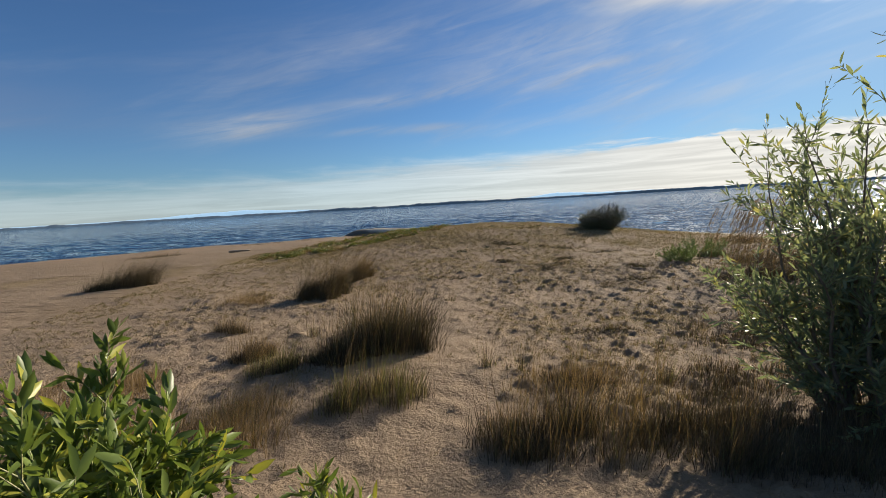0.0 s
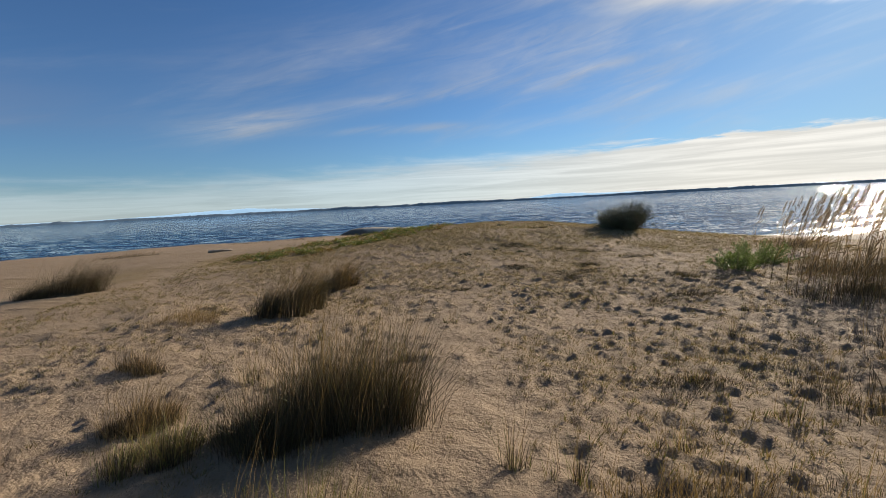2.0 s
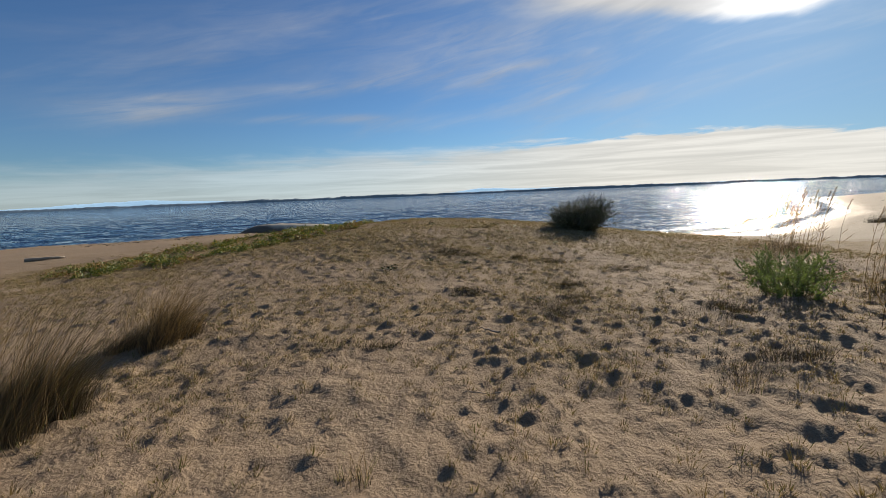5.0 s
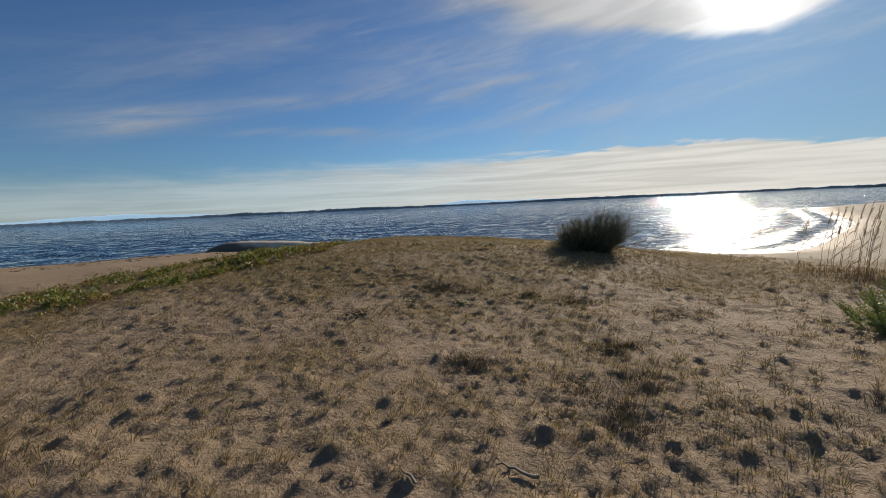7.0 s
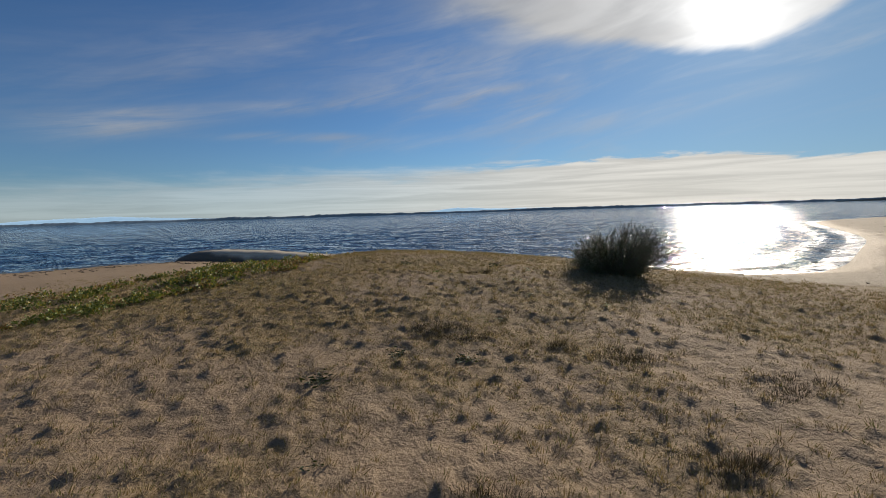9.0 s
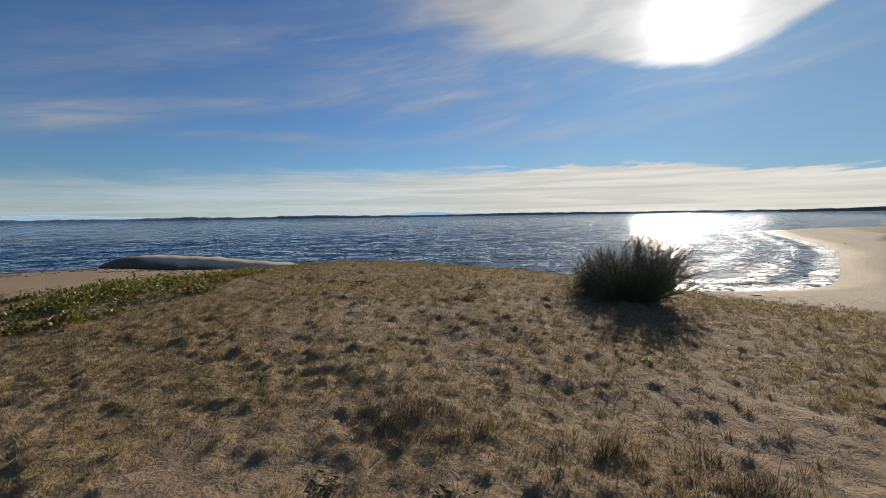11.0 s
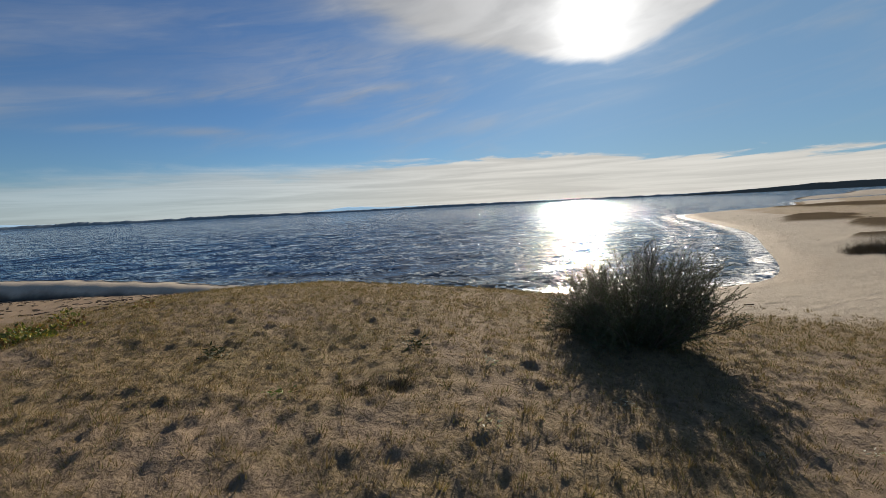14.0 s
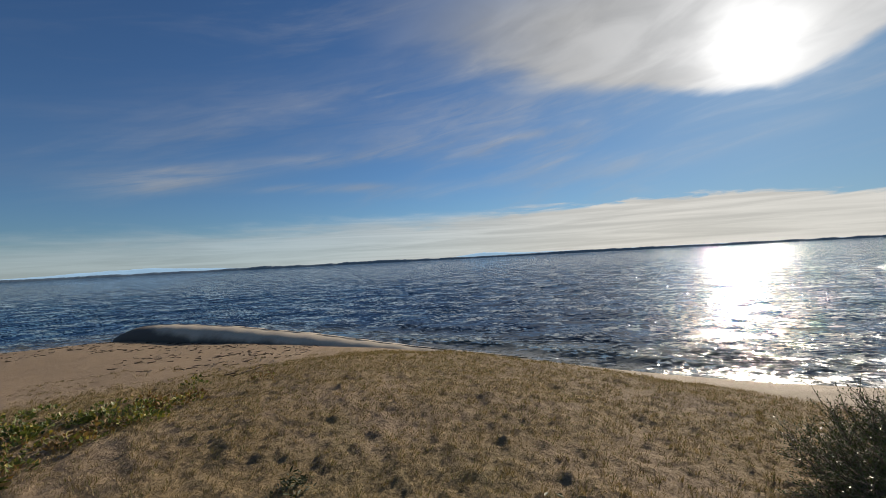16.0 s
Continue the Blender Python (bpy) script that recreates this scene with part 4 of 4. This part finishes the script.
grass_clump("dark leaning grass clump at the edge of the turf", standing(-13.5, 20.5), 42, 1.3, 0.4, 0.5, 900, STRAWY, (0.3, 0.1), turn=0.3)
grass_clump("straw-coloured grass on the sandy flat", standing(-3.9, 8.2), 43, 0.5, 0.4, 0.5, 500, (M_STRAW, M_STRAW), (0.25, 0.1), stalks=40)
for i, (gx, gy, gt) in enumerate(((0.35, 4.15, 0.42), (0.62, 4.0, 0.36), (1.35, 4.3, 0.34), (-1.75, 5.55, 0.42), (-1.2, 5.9, 0.40), (-0.45, 6.0, 0.44), (0.1, 7.3, 0.22),
                                  (3.1, 6.3, 0.30), (2.3, 4.6, 0.26), (3.9, 7.2, 0.34), (2.9, 7.7, 0.16), (-1.5, 6.8, 0.30), (2.05, 5.25, 0.2), (1.85, 3.6, 0.4))):
    grass_clump("few thin upright grass stalks in sand", standing(gx, gy), 60 + i, 0.11, 0.11, gt, 60, GREENISH, (0.08, 0.05), "thin grass tufts", 14)


def reed_stand(label, x, y, seed, count, wide, deep, tall):
    """Tall thin reeds, each one a part with its feathery head, leaning down the wind."""
    rng = np.random.default_rng(seed)
    at = standing(x, y)
    top = thing("reed_stand", label, "reeds", at, "reed stands")
    for i in range(count):
        px, py = rng.uniform(-wide, wide), rng.uniform(-deep, deep)
        pz = ground_z(x + px, y + py) - at[2] - 0.02
        size = tall * rng.uniform(0.65, 1.05)
        line = [np.array([px, py, pz])]
        for s in range(1, 7):
            f = s / 6
            line.append(np.array([px + size * (0.06 * f + 0.22 * f * f) + rng.normal() * 0.008, py + size * 0.05 * f * f, pz + size * f * (1 - 0.06 * f)]))
        reed = piece("reed", mesh_of("reed", *limb(line, 0.004, 0.0015, 3), M_STRAW), top)
        end, before = line[-1], line[-2]
        k = 60
        f = rng.uniform(0, 1, k)
        spots = end + (before - end) * f[:, None] * 1.3
        ways = (end - before) / np.linalg.norm(end - before) + np.array([0.5, 0.15, -0.15]) + rng.normal(size=(k, 3)) * 0.3
        head = leaves(rng, spots, ways, rng.uniform(0.035, 0.08, k), np.full(k, 0.006))
        piece("seed_head", mesh_of("seed_head", *head, M_SEDGE), reed)
        k = 5
        f = rng.uniform(0.1, 0.75, k)
        spots = np.array([line[int(q * 6)] for q in f])
        ways = np.stack([rng.uniform(0.1, 0.9, k), rng.normal(size=k) * 0.4, rng.uniform(0.2, 0.9, k)], -1)
        for q in range(k):
            piece("blade", mesh_of("blade", *leaves(rng, spots[q:q + 1], ways[q:q + 1], rng.uniform(0.16, 0.34, 1), np.full(1, 0.010)), M_STRAW), reed)
    return top


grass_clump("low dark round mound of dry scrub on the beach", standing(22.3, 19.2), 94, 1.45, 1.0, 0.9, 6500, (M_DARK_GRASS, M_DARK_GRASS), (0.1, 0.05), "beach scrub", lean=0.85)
reed_stand("tall pale reeds with feathery heads bent by the wind", 5.6, 7.9, 81, 46, 0.7, 0.8, 1.45)
reed_stand("tall pale reeds with feathery heads bent by the wind", 7.2, 9.0, 82, 46, 0.9, 0.8, 1.5)
reed_stand("tall pale reeds with feathery heads bent by the wind", 8.9, 12.9, 83, 28, 0.8, 0.7, 1.35)
grass_clump("brown grass thicket under the reeds", standing(5.5, 7.4), 90, 0.9, 0.6, 0.55, 1800, (M_DARK_GRASS, M_DULL_STRAW), (0.2, 0.05), stalks=60)
grass_clump("brown grass thicket under the reeds", standing(7.0, 9.0), 91, 1.1, 0.7, 0.55, 1800, (M_DARK_GRASS, M_DULL_STRAW), (0.2, 0.05), stalks=60)
grass_clump("brown grass thicket under the reeds", standing(4.4, 5.6), 92, 0.7, 0.7, 0.48, 1000, STRAWY, (0.2, 0.05), stalks=60)
grass_clump("brown grass thicket under the reeds", standing(8.9, 12.9), 93, 0.9, 0.6, 0.42, 800, STRAWY, (0.2, 0.05), stalks=30)


# ---- turf, creeper, weeds ----
def make_turf():
    """The short dry turf: tufts of blades, thick on the mound and thin on the sand."""
    rng = np.random.default_rng(101)
    sets = []
    ix, iy = (g.ravel() for g in np.meshgrid(np.arange(-69, 95), np.arange(23, 228)))
    cx, cy, r, vigour, luck = hummock_at(ix, iy, HUMMOCK, HUMMOCK_SEED)
    d = inland(cx, cy)
    cover = spread_of_turf(cx, cy, d)
    strong = np.clip((hummock_chance(cx, cy, d) - luck) * 6, 0, 1) * vigour
    keep = (strong > 0.12) & (d > 2.6) & (rng.uniform(0, 1, len(cx)) < 0.25 + 1.4 * cover)
    cx, cy, r, strong, cover = cx[keep], cy[keep], r[keep], strong[keep], cover[keep]
    grow = rng.uniform(0.55, 1.2, len(cx)) * (0.65 + 0.5 * strong)
    for turn in range(30):
        fan, far = rng.uniform(0, 2 * np.pi, len(cx)), np.sqrt(rng.uniform(0, 1, len(cx)))
        x, y = cx + np.cos(fan) * far * r * 0.85, cy + np.sin(fan) * far * r * 0.85
        size = rng.uniform(0.022, 0.075, len(x)) * grow * (1.15 - 0.5 * far)
        sets.append(blades(rng, np.stack([x, y, height(x, y) - 0.008], -1), size, rng.uniform(0.0035, 0.007, len(x)), 0.15 + 0.7 * far * rng.uniform(0.3, 1, len(x)), (0.15, 0.08), 1, 0.3, fan))
    k = 110000
    x, y = rng.uniform(-7.5, 10, k), rng.uniform(2.5, 24.5, k)
    d = inland(x, y)
    cover = spread_of_turf(x, y, d)
    keep = (rng.uniform(0, 1, k) < np.clip(cover * 1.2 - 0.05, 0.06, 0.9)) & (d > 2.6)
    x, y = x[keep], y[keep]
    z = height(x, y)
    for turn in range(3):
        ox, oy = rng.normal(size=len(x)) * 0.02, rng.normal(size=len(x)) * 0.02
        sets.append(blades(rng, np.stack([x + ox, y + oy, z - 0.012], -1), rng.uniform(0.025, 0.06, len(x)), rng.uniform(0.004, 0.008, len(x)), rng.uniform(0.3, 0.9, len(x)), (0.15, 0.08), 1, 0.3))
    v, f = joined(sets)
    tagged(new("dry_turf", mesh_of("dry_turf", v, f, M_TURF)), "short dry brown and olive turf", "grass", kind="stuff")


def make_creeper():
    """The patch of low green creeping plants at the edge of the beach."""
    rng = np.random.default_rng(121)
    k = 4800
    cx, cy = rng.uniform(-9.5, 3.5, k), rng.uniform(12, 27.5, k)
    u, v = (cx + 2.3) * 0.81 + (cy - 17.9) * 0.59, -(cx + 2.3) * 0.59 + (cy - 17.9) * 0.81
    inside = 1 - (u / 4.6) ** 4 - ((v - 0.5) / (1.95 - 0.2 * u)) ** 2 + 1.2 * fractal(cx * 0.9, cy * 0.9, 3, 131)
    keep = (inside > 0.15) & (fractal(cx * 1.3, cy * 1.3, 3, 133) > rng.uniform(-0.30, 0.26, k))
    cx, cy, inside = cx[keep], cy[keep], inside[keep]
    rusty = rng.uniform(0, 1, len(cx)) < np.clip(0.85 - inside * 1.0, 0.12, 0.85)
    wide, tall = rng.uniform(0.09, 0.24, len(cx)), rng.uniform(0.05, 0.19, len(cx))
    for name, label, mat, pick, per in (("creeping_plants", "low yellow-green creeping plants edging the beach", M_CREEPER, ~rusty, 62),
                                        ("withered_creeper", "low rust-brown withered creeping plants edging the beach", M_RUSTY, rusty, 46)):
        px, py, pw, pt = (np.repeat(g[pick], per) for g in (cx, cy, wide, tall))
        far, fan = np.sqrt(rng.uniform(0, 1, len(px))), rng.uniform(0, 2 * np.pi, len(px))
        x, y = px + np.cos(fan) * far * pw, py + np.sin(fan) * far * pw
        z = height(x, y) + pt * (1 - far * far) * rng.uniform(0.25, 1.0, len(px))
        ways = np.stack([np.cos(fan) * far + rng.normal(size=len(px)) * 0.5, np.sin(fan) * far + rng.normal(size=len(px)) * 0.5, rng.uniform(0.1, 1.2, len(px))], -1)
        size = rng.uniform(0.03, 0.065, len(px))
        verts, faces = tiny_leaves(rng, np.stack([x, y, z], -1), ways, size, size * 0.6)
        tagged(new(name, mesh_of(name, verts, faces, mat)), label, "ground cover", kind="stuff")


def weed(x, y, seed, size, count, mat, label="small dark leafy weed in dry turf"):
    rng = np.random.default_rng(seed)
    at = standing(x, y, 0.01)
    top = thing("weed", label, "weed", at, "small weeds")
    count = count * 2
    ways = np.stack([rng.normal(size=count), rng.normal(size=count), rng.uniform(0.0, 0.4, count)], -1)
    foot = rng.normal(size=(count, 3)) * size * 0.5
    foot[:, 2] = np.abs(foot[:, 2]) * 0.5
    long = size * rng.uniform(0.25, 0.6, count)
    tagged(piece("rosette", mesh_of("rosette", *leaves(rng, foot, ways, long, long * 0.28), mat), top), kind="stuff")


def stick(label, x, y, turn, size, thick, seed, rise=0.03):
    rng = np.random.default_rng(seed)
    a = radians(turn)
    at = standing(x, y)
    top = thing("stick", label, "stick", at, "sticks")
    line = bent_line(rng, (-math.cos(a) * size / 2, -math.sin(a) * size / 2, thick * 0.6), (math.cos(a), math.sin(a), rise), size, 7, 0.07)
    for p in line:
        p[2] = ground_z(x + p[0], y + p[1]) - at[2] + thick * 0.7 + 0.012
    piece("wood", mesh_of("wood", *limb(line, thick, thick * 0.45, 6), M_DRIFT, True), top)


def make_tube():
    """The long sand-filled geotextile tube, half sunk at the water's edge."""
    knots = [(-7.6, 34.6, 0.30, 0.30), (-7.1, 34.3, 0.52, 0.60), (-6.3, 33.9, 0.72, 0.78), (-4.9, 33.1, 0.78, 0.82), (-3.0, 32.0, 0.74, 0.82), (-1.0, 30.8, 0.62, 0.80), (1.2, 29.5, 0.44, 0.74),
             (3.2, 28.2, 0.24, 0.62), (5.0, 26.9, 0.12, 0.58), (6.8, 25.6, 0.02, 0.5)]
    line = []
    for i in range(len(knots) - 1):
        p0, p1, p2, p3 = (np.array(knots[max(0, min(len(knots) - 1, i + o))]) for o in (-1, 0, 1, 2))
        for s in np.arange(0, 1, 0.125):
            line.append(0.5 * (2 * p1 + (p2 - p0) * s + (2 * p0 - 5 * p1 + 4 * p2 - p3) * s ** 2 + (3 * p1 - p0 - 3 * p2 + p3) * s ** 3))
    line.append(np.array(knots[-1]))
    top = thing("geotextile_tube", "long grey sand-filled geotextile tube half buried at the water's edge", "sand tube", (0, 0, 0))
    sides = 28

    def skin(part_line, cap):
        verts, faces = [], []
        for i, (x, y, z, r) in enumerate(part_line):
            nxt, prv = part_line[min(i + 1, len(part_line) - 1)], part_line[max(i - 1, 0)]
            along = np.array([nxt[0] - prv[0], nxt[1] - prv[1], 0.0])
            along /= np.linalg.norm(along)
            side = np.array([along[1], -along[0], 0.0])
            for j in range(sides):
                t = 2 * math.pi * j / sides
                sag = 1 + 0.02 * math.sin(i * 1.7 + 3 * t) + 0.015 * math.sin(i * 0.6)
                verts.append(np.array([x, y, z - 0.62 * r]) + side * math.cos(t) * r * 1.05 * sag + np.array([0, 0, math.sin(t) * r * 0.62 * sag]))
        k = len(part_line)
        for i in range(k - 1):
            for j in range(sides):
                a, b = i * sides + j, i * sides + (j + 1) % sides
                faces += [(a, b, b + sides), (a, b + sides, a + sides)]
        if cap:
            faces += [(0, j + 1, j) for j in range(1, sides - 1)]
        return np.array(verts), np.array(faces)

    piece("tube_body", mesh_of("tube_body", *skin(line[22:], False), M_TUBE, True), top)
    piece("tube_end", mesh_of("tube_end", *skin(line[:23], True), M_TUBE, True), top, "dark end of the tube")
    seam = np.array([(x, y + 0.02, z + 0.006) for x, y, z, r in line[6:]])
    piece("seam", mesh_of("seam", *limb(seam, 0.012, 0.012, 5), M_TUBE_END, True), top, "sewn seam along the tube")


def make_drift():
    """Scraps of dark dry seaweed and twigs on the beaches and the turf, and dark marks for shaded footprints."""
    rng = np.random.default_rng(141)
    k = 3200
    x, y = rng.uniform(-26, 60, k), rng.uniform(8, 50, k)
    # more scraps on the left beach, also put in for the shade of footprints
    x[1700:], y[1700:] = rng.uniform(-13, 1, k - 1700), rng.uniform(21, 35, k - 1700)
    d = inland(x, y)
    keep = (d > 0.8) & (d < 7.5) & (fractal(x * 0.4, y * 0.4, 2, 143) > -0.02) & ((x < 1) | ((x > 10) & (rng.uniform(0, 1, k) < 0.22)))
    x, y, d = x[keep], y[keep], d[keep]
    z = height(x, y, d)
    sets = []
    for i in range(len(x)):
        a, size = rng.uniform(0, math.pi), rng.uniform(0.06, 0.22)
        line = bent_line(rng, (x[i], y[i], z[i] + 0.012), (math.cos(a), math.sin(a), 0), size, 3, 0.25)
        line[:, 2] = z[i] + 0.012
        sets.append(limb(line, 0.016, 0.006, 4))
    v, f = joined(sets)
    tagged(new("beach_wrack", mesh_of("beach_wrack", v, f, M_WEED)), "scraps of dark dry seaweed on the beach sand, some in place of shaded footprints", "seaweed", kind="stuff")


for i, (mx, my, mw, md) in enumerate(((2.05, 13.45, 0.55, 0.26), (1.8, 13.7, 0.35, 0.22), (2.55, 10.15, 0.55, 0.36), (2.15, 9.7, 0.35, 0.25), (3.0, 10.95, 0.45, 0.28), (3.3, 8.0, 0.6, 0.32), (1.9, 5.2, 0.6, 0.3),
                                      (3.5, 12.5, 0.45, 0.3), (2.9, 12.95, 0.35, 0.2), (3.1, 16.15, 0.35, 0.18), (3.9, 9.2, 0.5, 0.3), (1.5, 10.9, 0.4, 0.2), (0.1, 9.3, 0.4, 0.2), (4.4, 11.6, 0.5, 0.25))):
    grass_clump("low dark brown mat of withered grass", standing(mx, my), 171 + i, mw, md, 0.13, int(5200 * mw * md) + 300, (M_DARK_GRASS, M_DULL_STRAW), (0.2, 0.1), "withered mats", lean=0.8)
make_turf()
make_creeper()
make_tube()
make_drift()
weed(2.09, 17.57, 151, 0.12, 46, M_WEED_LEAF)
weed(3.77, 16.85, 152, 0.13, 36, M_WEED_LEAF)
weed(0.62, 12.75, 153, 0.13, 34, M_WEED_LEAF)
weed(1.38, 13.15, 154, 0.10, 30, M_WEED_LEAF)
weed(1.99, 12.83, 155, 0.11, 30, M_WEED_LEAF)
weed(2.35, 10.35, 156, 0.10, 26, M_WEED_LEAF)
for i, (wx, wy) in enumerate(((3.5, 14.72), (4.1, 16.1), (3.62, 15.35), (4.6, 15.2), (4.95, 14.5), (4.3, 14.0), (2.75, 13.9), (5.6, 14.2))):
    weed(wx, wy, 180 + i, 0.085, 12, M_SILVER, "tiny silvery weed in dry turf")
weed(0.64, 11.54, 157, 0.08, 22, M_WEED_LEAF)
weed(2.5, 16.4, 158, 0.09, 22, M_FERNY)
stick("short weathered stick lying on sandy turf", 0.82, 9.5, 125, 0.16, 0.010, 161)
stick("bent weathered stick lying on sandy turf", 1.45, 9.4, 130, 0.26, 0.012, 162)
stick("thin dry twig lying on sand", 1.0, 8.1, 170, 0.3, 0.005, 163)
stick("short driftwood log on the beach", -9.2, 19.7, 20, 0.9, 0.07, 164)
